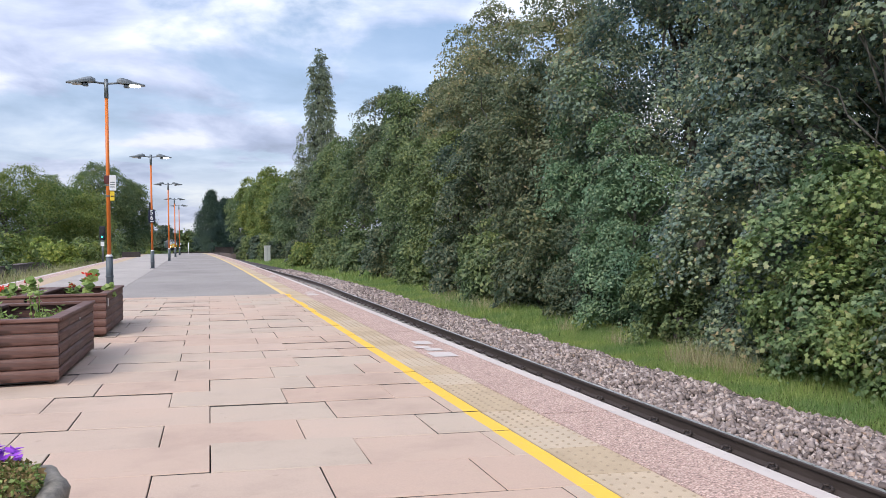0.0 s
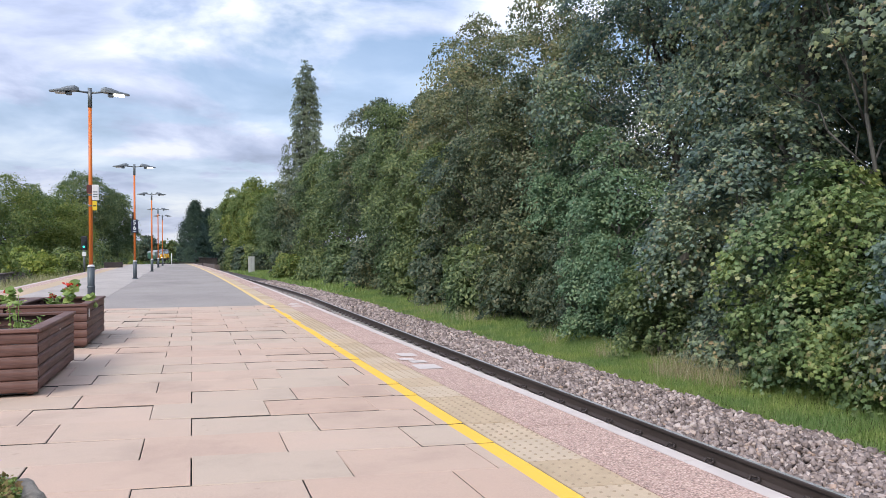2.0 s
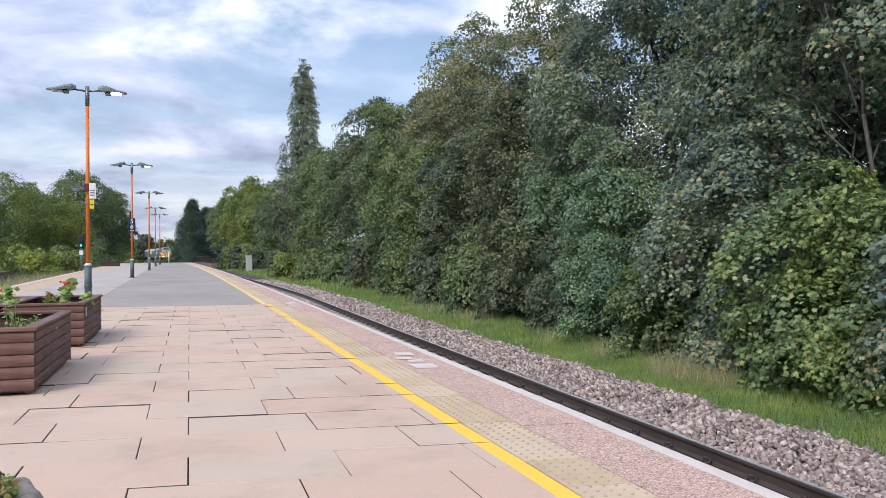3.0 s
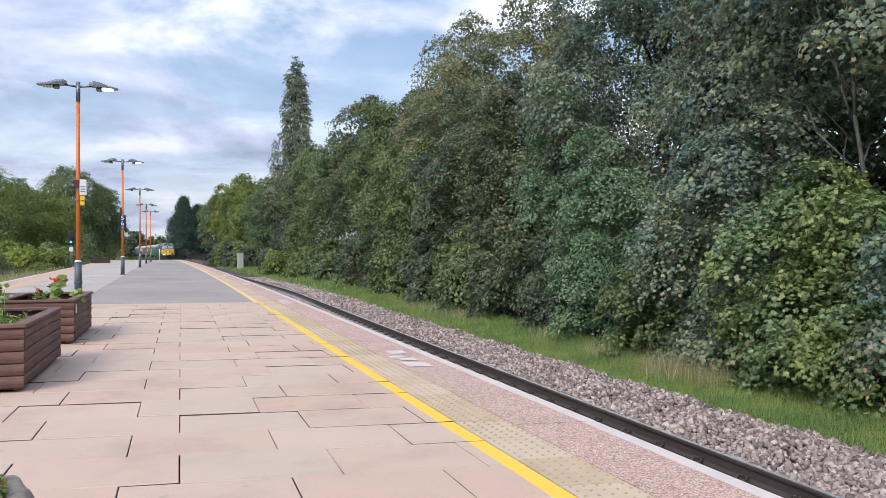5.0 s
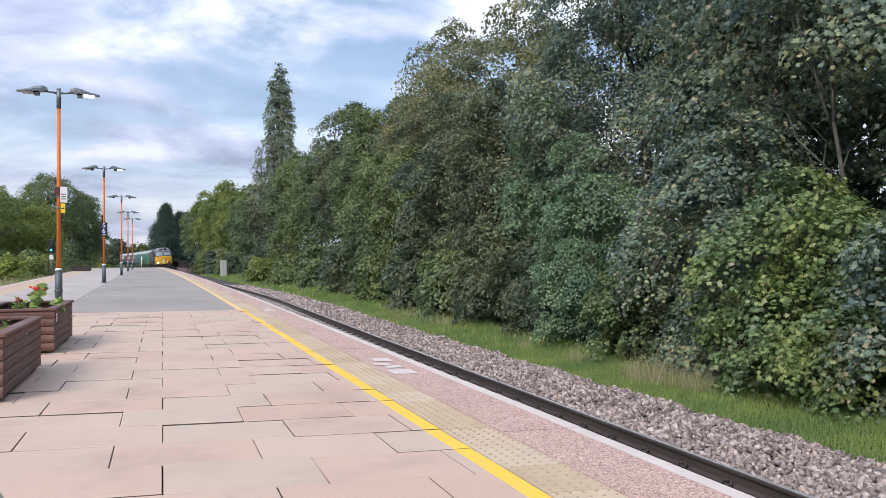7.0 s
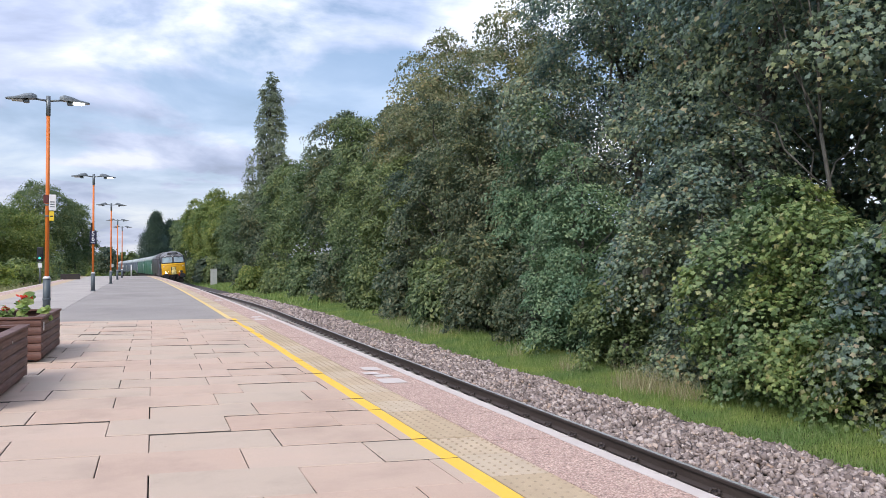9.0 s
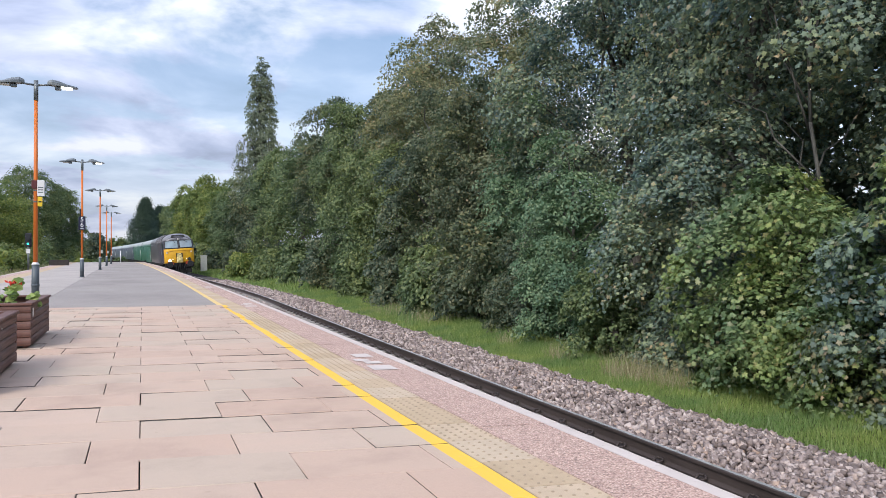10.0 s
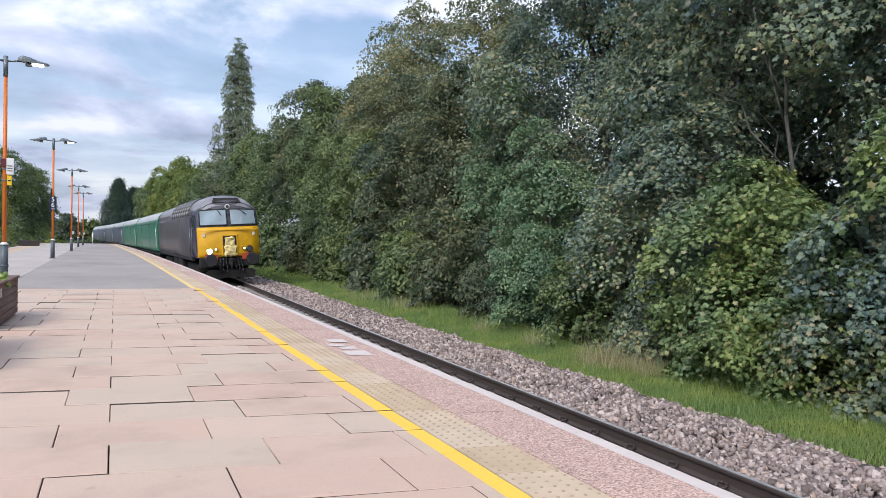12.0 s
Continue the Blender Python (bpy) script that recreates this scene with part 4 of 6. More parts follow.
    mid = [
        (13.5, 33.6, 13.5, (3.3, 3.2, 5.6), "leaf_olive", 620, 62, 0.72, 0.165, 31),
        (14.2, 41.0, 13.6, (2.6, 2.6, 5.0), "leaf_dark", 380, 58, 0.72, 0.19, 32),
        (11.5, 24.4, 8.8, (2.1, 2.0, 4.6), "leaf_dark", 400, 58, 0.54, 0.135, 33),
        (11.3, 28.4, 8.2, (2.1, 2.2, 4.4), "leaf_dark", 380, 56, 0.56, 0.145, 34),
        (11.2, 33.0, 7.6, (2.0, 2.4, 4.0), "leaf_mid", 340, 56, 0.60, 0.16, 35),
        (11.5, 38.0, 8.8, (2.3, 2.8, 4.7), "leaf_mid", 360, 56, 0.66, 0.175, 36),
        (12.3, 44.6, 12.6, (2.5, 2.8, 5.6), "leaf_mid", 380, 56, 0.78, 0.20, 37),
        (12.2, 51.0, 13.3, (2.2, 2.8, 5.6), "leaf_dark", 340, 56, 0.78, 0.21, 38),
        (11.8, 58.0, 12.0, (2.4, 3.2, 5.6), "leaf_mid", 330, 54, 0.86, 0.23, 39),
        (11.4, 66.5, 12.4, (2.3, 3.6, 5.6), "leaf_mid", 310, 54, 0.9, 0.25, 40),
        (11.0, 77.0, 11.2, (2.4, 4.0, 5.6), "leaf_dark", 300, 54, 0.92, 0.27, 41),
        (9.5, 87.0, 10.6, (2.4, 4.4, 5.4), "leaf_mid", 320, 56, 0.95, 0.27, 42),
        (8.7, 98.0, 12.2, (2.6, 4.8, 5.8), "leaf_light", 330, 56, 1.0, 0.29, 43),
        (8.1, 111.0, 13.0, (2.7, 5.2, 5.8), "leaf_light", 320, 52, 1.05, 0.31, 44),
        (7.2, 125.0, 13.4, (2.6, 5.4, 5.6), "leaf_light", 280, 46, 1.1, 0.36, 45),
        (6.0, 140.0, 12.4, (2.5, 5.6, 5.4), "leaf_mid", 220, 42, 1.1, 0.38, 46),
    ]
    for x, y, h, r, mat, n, per, cr, size, seed in mid:
        tree("broadleaf_tree", "leafy tree crowding the trackside grass", (x, y, -1.1), h, r, M[mat], int(n * 0.82), int(per * 1.55), cr * 0.95, size * 0.80, seed, PLAIN, group=g, trunk_r=0.15, limbs=10, lumpy=0.38, boughs=20)
    low = [(9.85, 24.5, 3.0, "leaf_mid", 51), (9.75, 21.0, 3.4, "leaf_dark", 52), (9.9, 29.0, 3.0, "leaf_dark", 53), (10.0, 34.5, 3.4, "leaf_mid", 54), (9.9, 41.5, 3.6, "leaf_dark", 55), (9.7, 49.0, 3.2, "leaf_mid", 56), (9.3, 57.0, 2.6, "leaf_mid", 57), (8.6, 66.0, 2.4, "leaf_light", 58), (9.6, 77.0, 3.0, "leaf_dark", 141), (9.3, 91.0, 3.4, "leaf_dark", 142), (8.2, 94.0, 3.6, "leaf_mid", 143), (7.9, 104.0, 4.0, "leaf_dark", 144), (7.6, 115.0, 4.2, "leaf_mid", 145), (7.6, 127.0, 4.4, "leaf_dark", 146)]
    for x, y, h, mat, seed in low:
        tree("bush", "low tangled bush spilling on to the grass", (x - bend(y) * 0.5, y, -1.12), h, (1.3, 2.4, 1.7), M[mat], 200, 44, 0.46, 0.11 + y * 0.0022, seed, OVAL, category="bush", trunk_r=0.06, group="hedge bushes", limbs=4, lumpy=0.35)
    # scrub added to block the view through the trees, in shade-dark leaves
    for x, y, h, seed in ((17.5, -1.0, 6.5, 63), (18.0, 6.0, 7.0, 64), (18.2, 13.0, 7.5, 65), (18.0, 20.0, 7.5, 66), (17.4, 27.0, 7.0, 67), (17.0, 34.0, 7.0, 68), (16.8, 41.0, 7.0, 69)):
        tree("bush", "dense dark scrub added to close the gaps behind the trees", (x, y, -1.0), h, (2.2, 4.2, 4.0), M["leaf_dark"], 120, 40, 0.9, 0.42, seed, PLAIN, category="bush", trunk_r=0.08, group="hedge bushes", limbs=4)
    # poplar: a narrow column, with feathery trees at its foot
    tree("poplar_tree", "tall narrow poplar standing above the hedge", (13.0, 88.0, -1.0), 24.9, (1.75, 1.75, 9.0), M["leaf_poplar"], 760, 36, 0.46, 0.19, 61, PLAIN, trunk_r=0.26, lumpy=0.1, limbs=26, taper=0.08, boughs=0)
    for x, y, h, r, seed in ((12.5, 79.0, 15.4, 1.7, 62), (10.4, 84.0, 14.6, 1.5, 59), (6.9, 152.0, 13.2, 2.2, 60)):
        tree("broadleaf_tree", "feathery grey-green tree with thin upright sprays", (x, y, -1.0), h, (r, r * 1.2, h * 0.46), M["leaf_poplar"], 230, 30, 0.66, 0.19, seed, PLAIN, trunk_r=0.16, lumpy=0.5, limbs=18, taper=0.45, boughs=0)


right_trees()


def conifer(base, height, radius, seed):
    rng = np.random.default_rng(seed)
    t = thing("conifer_tree", "dark conifer tree beside the curve", "tree", pose(*base))
    n = 620
    f = rng.random(n) ** 0.9
    ang = rng.uniform(0, math.tau, n)
    rad = radius * (1 - f) ** 0.72 * (0.6 + 0.45 * rng.random(n)) * (1 + 0.2 * np.sin(ang * 3 + f * 9))
    c = np.stack([np.cos(ang) * rad, np.sin(ang) * rad, 0.5 + f * (height - 0.8)], 1)
    e = rng.normal(size=(n, 64, 3)) * np.array((0.42, 0.42, 0.36))
    p = (c[:, None] + e).reshape(-1, 3)
    nrm = (rng.normal(size=(n, 64, 3)) * 0.7 + c[:, None] * (0.4, 0.4, 0.0) + np.array((0, 0, 0.2))).reshape(-1, 3)
    scatter("crown", PLAIN, p, nrm, 0.19 + 0.13 * rng.random(len(p)), M["leaf_conifer"], rng, t, droop=1.0)
    bm = bmesh.new()
    limb(bm, (0, 0, -0.1), (0, 0, height * 0.93), 0.28, 0.04, rng, 6, 9)
    part("trunk", bm, M["bark"], t)


conifer((0.7, 178, -1.0), 14.4, 5.0, 71)
conifer((3.9, 183, -1.0), 13.0, 4.4, 72)


def left_trees():
    g = "trees across the old line"
    spots = [
        (-19.5, 84, 10.3, (6.0, 5.5, 5.4), "leaf_light", 460, 50, 1.1, 0.27, 81),
        (-14.6, 92, 9.6, (4.0, 4.4, 4.9), "leaf_light", 360, 50, 1.05, 0.27, 82),
        (-25.5, 80, 9.0, (5, 5, 4.6), "leaf_mid", 200, 36, 1.15, 0.45, 83),
        (-16.4, 128, 15.4, (5.4, 5.6, 7.4), "leaf_mid", 480, 50, 1.25, 0.33, 84),
        (-12.2, 134, 13.4, (3.2, 4.2, 6.4), "leaf_mid", 330, 50, 1.15, 0.33, 85),
        (-22.5, 122, 12.5, (5.0, 5.0, 6.2), "leaf_mid", 220, 36, 1.3, 0.5, 86),
        (-34, 90, 9.0, (6, 5.5, 4.8), "leaf_mid", 180, 36, 1.2, 0.5, 87),
        (-42, 82, 9.0, (6, 5.5, 4.8), "leaf_dark", 160, 36, 1.2, 0.5, 88),
    ]
    for x, y, h, r, mat, n, per, cr, size, seed in spots:
        tree("broadleaf_tree", "full broadleaf tree behind the old platform", (x, y, -1.0), h, r, M[mat], n, int(per * 1.5), cr, size * 0.72, seed, PLAIN, group=g, trunk_r=0.25, limbs=8, boughs=20)
    bushes = [(-12.6, 54, 2.9, 2.2, "leaf_light", 91), (-14.5, 50, 3.4, 2.2, "leaf_mid", 92), (-10.8, 62, 2.4, 1.5, "leaf_yellow", 93), (-9.9, 68, 2.6, 1.8, "leaf_light", 94), (-12.4, 64, 3.0, 1.9, "leaf_yellow", 95), (-11.9, 46, 2.0, 1.4, "leaf_mid", 96), (-10.8, 78, 3.0, 2.2, "leaf_mid", 97), (-12.0, 90, 3.0, 2.4, "leaf_light", 98), (-17, 60, 4.0, 2.6, "leaf_mid", 99), (-12.0, 104, 3.2, 2.6, "leaf_mid", 100), (-13.5, 42, 2.6, 1.6, "leaf_light", 101)]
    for x, y, h, r, mat, seed in bushes:
        tree("bush", "scrubby bush behind the old platform wall", (x, y, -1.0), h, (r, r, h * 0.55), M[mat], 90, 34, 0.5, 0.24, seed, PLAIN, category="bush", trunk_r=0.05, group="scrub bushes", limbs=4, lumpy=0.4)
    # scrub between the platform's end and the curve, and far woods
    for x, y, h, r, mat, seed in ((-6.4, 125, 1.1, 1.6, "leaf_mid", 111), (-4.6, 123, 1.2, 1.5, "leaf_light", 112), (-3.0, 121, 1.5, 1.1, "leaf_mid", 115), (-8.2, 124, 1.2, 1.7, "leaf_light", 116), (-11.8, 126, 2.4, 2.2, "leaf_mid", 113), (-14.5, 175, 3.0, 2.4, "leaf_light", 114)):
        tree("bush", "low scrub beyond the end of the platform", (x, y, -1.05), h, (r, r, h * 0.55), M[mat], 80, 32, 0.55, 0.35, seed, PLAIN, category="bush", trunk_r=0.05, group="scrub bushes", limbs=4, lumpy=0.4)
    rng = np.random.default_rng(120)
    ps, ns = [], []
    for i in range(46):
        x = -75 + i * 3.4 + rng.normal() * 2
        y = 330 + rng.normal() * 18
        h = 4.5 + 3.5 * rng.random()
        p, nr, _, _ = crown_points(rng, (x, y, h - 4.2), (5.2, 5, 4.4), 40, 24, 1.6)
        ps.append(p)
        ns.append(nr)
    p, nr = np.concatenate(ps), np.concatenate(ns)
    tagged(scatter("far_woods", PLAIN, p, nr, 1.0 + 0.6 * rng.random(len(p)), M["leaf_mid"], rng, kind="stuff"), "distant belt of green woodland", "woods")
    for x, y, h, r, mat, seed in ((-9.5, 290, 9.6, 4.2, "leaf_dark", 131), (-33, 250, 9, 6, "leaf_mid", 132)):
        tree("broadleaf_tree", "rounded tree beyond the curve", (x - 6, y, -1.0), h, (r, r, h * 0.5), M[mat], 160, 34, 1.5, 0.7, seed, PLAIN, trunk_r=0.25)


left_trees()

# ---- platform furniture ----


def lamp_post(lit=True):
    """Raise-and-lower lamp column: a grey sleeve, an orange pole, two flat heads."""
    t = thing("lamp_post", "orange and grey platform lamp post with two flat heads", "lamp post", group="platform lamp posts")
    bm = tubed((0, 0, 0), (0, 0, 0.82), 0.088, 0.085, 14)
    tube(bm, (0, 0, 0.28), (0, 0, 0.33), 0.10, 0.10, 14)
    tube(bm, (0, 0, 0.0), (0, 0, 0.03), 0.14, 0.13, 14)
    part("sleeve", bm, M["grey_paint"], t, "dark grey lower sleeve")
    part("collar", tubed((0, 0, 0.82), (0, 0, 0.875), 0.10, 0.06, 14), M["white"], t, "pale collar")
    part("pole", tubed((0, 0, 0.87), (0, 0, 4.92), 0.05, 0.042, 12), M["orange"], t, "orange painted pole")
    part("top_pole", tubed((0, 0, 4.92), (0, 0, 5.42), 0.052, 0.052, 12), M["lamp_grey"], t)
    for s in (-1, 1):
        arm = tubed((s * 0.03, 0, 5.30), (s * 0.34, 0, 5.335), 0.028, 0.024, 8)
        part("arm", arm, M["lamp_grey"], t)
        bm = bmesh.new()
        # head: a shallow lens-shaped canopy, thick at the pole's side
        sect = [(0.26, 0.09, 5.33, 5.42), (0.36, 0.125, 5.32, 5.46), (0.52, 0.14, 5.30, 5.43), (0.70, 0.13, 5.29, 5.36), (0.90, 0.09, 5.28, 5.325), (0.94, 0.06, 5.285, 5.31)]
        loops = []
        for x, w, z0, z1 in sect:
            loops.append([bm.verts.new((s * x, y, z)) for y, z in ((-w, z0), (w, z0), (w, (z0 + z1) / 2), (w * 0.55, z1), (-w * 0.55, z1), (-w, (z0 + z1) / 2))])
        for a, b in zip(loops, loops[1:]):
            for i in range(6):
                bm.faces.new((a[i], b[i], b[(i + 1) % 6], a[(i + 1) % 6]))
        bm.faces.new(loops[0])
        bm.faces.new(loops[-1][::-1])
        bmesh.ops.recalc_face_normals(bm, faces=bm.faces)
        head = part("head", bm, M["lamp_grey"], t)
        part("bracket", boxed(min(s * 0.42, s * 0.56), max(s * 0.42, s * 0.56), -0.05, 0.05, 5.21, 5.30, 0.02), M["lamp_grey"], head)
        part("diffuser", boxed(min(s * 0.56, s * 0.82), max(s * 0.56, s * 0.82), -0.10, 0.10, 5.245, 5.295, 0.02), M["lamp_glow"] if s > 0 and lit else M["lamp_off"], head, "lit lamp" if s > 0 and lit else "unlit lamp")
    return t


lamp = lamp_post()
lamp.matrix_basis = pose(-2.46, 20.7, 0)
copy_thing(lamp, pose(-2.56, 37.4, 0))
far_lamp = lamp_post(False)
far_lamp.matrix_basis = pose(-2.61, 54.0, 0)
for x, y in ((-2.93, 71.6), (-2.98, 83.5)):
    copy_thing(far_lamp, pose(x, y, 0))


def letter(text, size, parent, m, mat):
    cu = bpy.data.curves.new("numeral", "FONT")
    cu.body, cu.size, cu.align_x, cu.align_y, cu.extrude = text, size, "CENTER", "CENTER", 0.002
    cu.materials.append(mat)
    ob = new("numeral", cu)
    ob.parent = parent
    ob.matrix_basis = m
    return ob


def pole_signs():
    # on the first post: a white and maroon notice case and a small yellow plate
    s = thing("notice_case", "white notice case with a maroon edge strapped to the post", "sign", pose(-2.46, 20.7, 2.55))
    part("case", boxed(0.04, 0.20, -0.075, -0.03, -0.02, 0.38, 0.01), M["white"], s)
    part("edge", boxed(-0.085, 0.037, -0.075, -0.035, 0.16, 0.37, 0.01), M["red_sign"], s)
    part("band", tubed((0, 0, 0.10), (0, 0, 0.14), 0.056, None, 12), M["lamp_grey"], s)
    for z in (0.06, 0.12, 0.18):
        part("printed_bar", boxed(0.06, 0.17, -0.0785, -0.0755, z, z + 0.025), M["lamp_grey"], s)
    y = thing("warning_plate", "small yellow plate strapped to the post", "sign", pose(-2.46, 20.7, 2.27))
    part("plate", boxed(0.05, 0.155, -0.065, -0.05, 0, 0.24, 0.006), M["yellow_sign"], y)
    part("band", tubed((0, 0, 0.10), (0, 0, 0.14), 0.056, None, 12), M["lamp_grey"], y)
    part("printed_bar", boxed(0.07, 0.135, -0.068, -0.0655, 0.10, 0.13), M["black"], y)
    n = thing("stop_sign_board", "navy board with white numbers 5 and 6 on the post", "sign", pose(-2.56, 37.4, 2.18))
    part("board", boxed(-0.145, 0.145, -0.085, -0.062, 0.0, 0.62, 0.01), M["navy"], n)
    letter("5", 0.29, n, pose(0, -0.092, 0.475, 90, 0, 0), M["white"])
    letter("6", 0.29, n, pose(0, -0.092, 0.225, 90, 0, 0), M["white"])
    part("printed_bar", boxed(-0.08, 0.08, -0.089, -0.0855, 0.04, 0.065), M["white"], n)
    part("upper_case", boxed(-0.10, -0.045, -0.06, 0.02, 0.62, 0.98, 0.01), M["black"], n)
    for x, y in ((-2.61, 54.0), (-2.93, 71.6), (-2.98, 83.5)):
        c = thing("small_notice", "small pale notice strapped to the lamp post", "sign", pose(x, y, 0.9))
        part("plate", boxed(0.04, 0.17, -0.075, -0.055, 0.2, 0.42, 0.01), M["cabinet"], c)


pole_signs()


def plant_in(name, label, x, y, z, rng_seed, leaves, spread, height, flowers=0, mat="herb", size=0.06):
    rng = np.random.default_rng(rng_seed)
    t = thing(name, label, "plant", pose(x, y, z))
    stems = rng.normal(size=(max(3, leaves // 12), 2)) * np.array(spread)
    bm = bmesh.new()
    tops = []
    for a, b in stems:
        h = height * (0.35 + 0.75 * rng.random())
        tip = (a * 1.15 + rng.normal() * 0.03, b * 1.15 + rng.normal() * 0.03, h)
        tube(bm, (a, b, -0.02), tip, 0.006, 0.003, 5)
        tops.append(((a, b, 0.0), tip))
    part("stems", bm, M["herb"], t)
    k = rng.integers(0, len(tops), leaves)
    f = 0.15 + 0.85 * rng.random(leaves)
    base, tip = np.array([tops[i][0] for i in k]), np.array([tops[i][1] for i in k])
    p = base + (tip - base) * f[:, None] + rng.normal(size=(leaves, 3)) * 0.03
    nrm = rng.normal(size=(leaves, 3)) * 0.5 + np.array((0, -0.2, 0.9))
    scatter("leaves", ROUND if flowers else OVAL, p, nrm, size * (0.6 + 0.8 * rng.random(leaves)), M[mat], rng, t)
    for i in rng.permutation(len(tops))[:flowers]:
        q = np.array(tops[i][1]) + rng.normal(size=(12, 3)) * 0.018 + np.array((0, 0, 0.02))
        scatter("flower", OVAL, q, rng.normal(size=(12, 3)) + np.array((0, -0.6, 0.8)), np.full(12, 0.055), M["petal_red"], rng, t)
    return t


def planter(x1, y0, y1, seed, width=0.85, h=0.53):
    """A timber planter: five rounded boards a side between corner posts, with a wide flat rim."""
    t = thing("planter", "reddish-brown stained timber planter with board sides", "planter", pose(x1, y0, 0), group="timber planters")
    L = y1 - y0
    n, b = 5, (h - 0.055) / 5
    cache = {}

    def board(along, length):
        key = (along, round(length, 3))
        if key not in cache:
            bm = bmesh.new()
            prof = [(-0.004, 0.002), (-0.016, 0.012), (-0.022, b * 0.35), (-0.022, b * 0.7), (-0.016, b - 0.014), (-0.004, b - 0.002), (0.012, b - 0.002), (0.012, 0.002)]
            va = [bm.verts.new((0, p, q)) for p, q in prof]
            vb = [bm.verts.new((length, p, q)) for p, q in prof]
            for i in range(len(prof)):
                bm.faces.new((va[i], vb[i], vb[(i + 1) % len(prof)], va[(i + 1) % len(prof)]))
            bm.faces.new(va)
            bm.faces.new(vb[::-1])
            bmesh.ops.recalc_face_normals(bm, faces=bm.faces)
            me = bpy.data.meshes.new("board")
            bm.to_mesh(me)
            bm.free()
            me.materials.append(M["timber"])
            cache[key] = me
        return cache[key]
    for i in range(n):
        z = 0.03 + i * b
        share("board", board("x", width - 0.01), t, pose(-width + 0.005, 0.022, z))
        share("board", board("x", width - 0.01), t, pose(-0.005, L - 0.022, z, 0, 0, 180))
        share("board", board("y", L - 0.072), t, pose(-0.022, 0.036, z, 0, 0, 90))
        share("board", board("y", L - 0.072), t, pose(-width + 0.022, L - 0.036, z, 0, 0, -90))
    for px, py in ((-0.062, 0.062), (-0.062, L - 0.062), (-width + 0.062, 0.062), (-width + 0.062, L - 0.062)):
        part("corner_post", boxed(px - 0.025, px + 0.025, py - 0.025, py + 0.025, 0.012, h - 0.03, 0.008), M["timber"], t)
    r = 0.09
    for a in ((-width - 0.015, 0.015, -0.015, r), (-width - 0.015, 0.015, L - r, L + 0.015)):
        part("rim_board", boxed(*a, h - 0.03, h, 0.006), M["timber"], t)
    for a in ((-width - 0.015, -width + r, r + 0.002, L - r - 0.002), (-r, 0.015, r + 0.002, L - r - 0.002)):
        part("rim_board", boxed(*a, h - 0.03, h, 0.006), M["timber"], t)
    part("liner", boxed(-width + 0.04, -0.04, 0.04, L - 0.04, 0.02, 0.05), M["black"], t)
    part("soil", boxed(-width + 0.045, -0.045, 0.045, L - 0.045, 0.05, h - 0.14, 0.02), M["soil"], t, "dark soil")
    return t


p1 = planter(-1.15, 6.47, 8.36, 1)
p2 = planter(-1.185, 9.6, 11.42, 2)
p3 = planter(-2.06, 9.6, 11.42, 3)
part("tag", boxed(-0.002, 0.004, 0.0, 0.012, 0.0, 0.02), M["white"], p1).matrix_basis = pose(0, 1.0, 0.42)
part("paper_label", boxed(0, 0.004, 0.0, 0.06, 0.0, 0.10), M["white"], p2).matrix_basis = pose(0.001, 0.12, 0.36)
plant_in("small_plant", "low green bedding plant in the planter", -1.42, 7.75, 0.40, 1, 110, (0.09, 0.14), 0.11, size=0.045)
plant_in("small_plant", "low green bedding plant in the planter", -1.75, 7.4, 0.40, 2, 110, (0.10, 0.2), 0.11, size=0.045)
plant_in("tall_seedling", "tall spindly green seedling in the planter", -1.55, 7.6, 0.40, 3, 26, (0.03, 0.03), 0.50, size=0.07)
plant_in("leafy_plant", "straggling leafy plant at the planter's end", -1.86, 6.9, 0.40, 4, 240, (0.10, 0.25), 0.42)
plant_in("red_flower_plant", "red flowering geranium with broad green leaves", -1.45, 10.2, 0.42, 5, 46, (0.15, 0.2), 0.28, 2, size=0.09)
plant_in("red_flower_plant", "red flowering geranium with broad green leaves", -1.75, 10.6, 0.42, 6, 46, (0.15, 0.26), 0.28, 2, size=0.09)
plant_in("red_flower_plant", "red flowering geranium with broad green leaves", -2.4, 10.1, 0.42, 7, 80, (0.22, 0.22), 0.30, 3, size=0.08)
plant_in("red_flower_plant", "red flowering geranium with broad green leaves", -2.6, 10.8, 0.42, 8, 70, (0.2, 0.26), 0.30, 3, size=0.08)


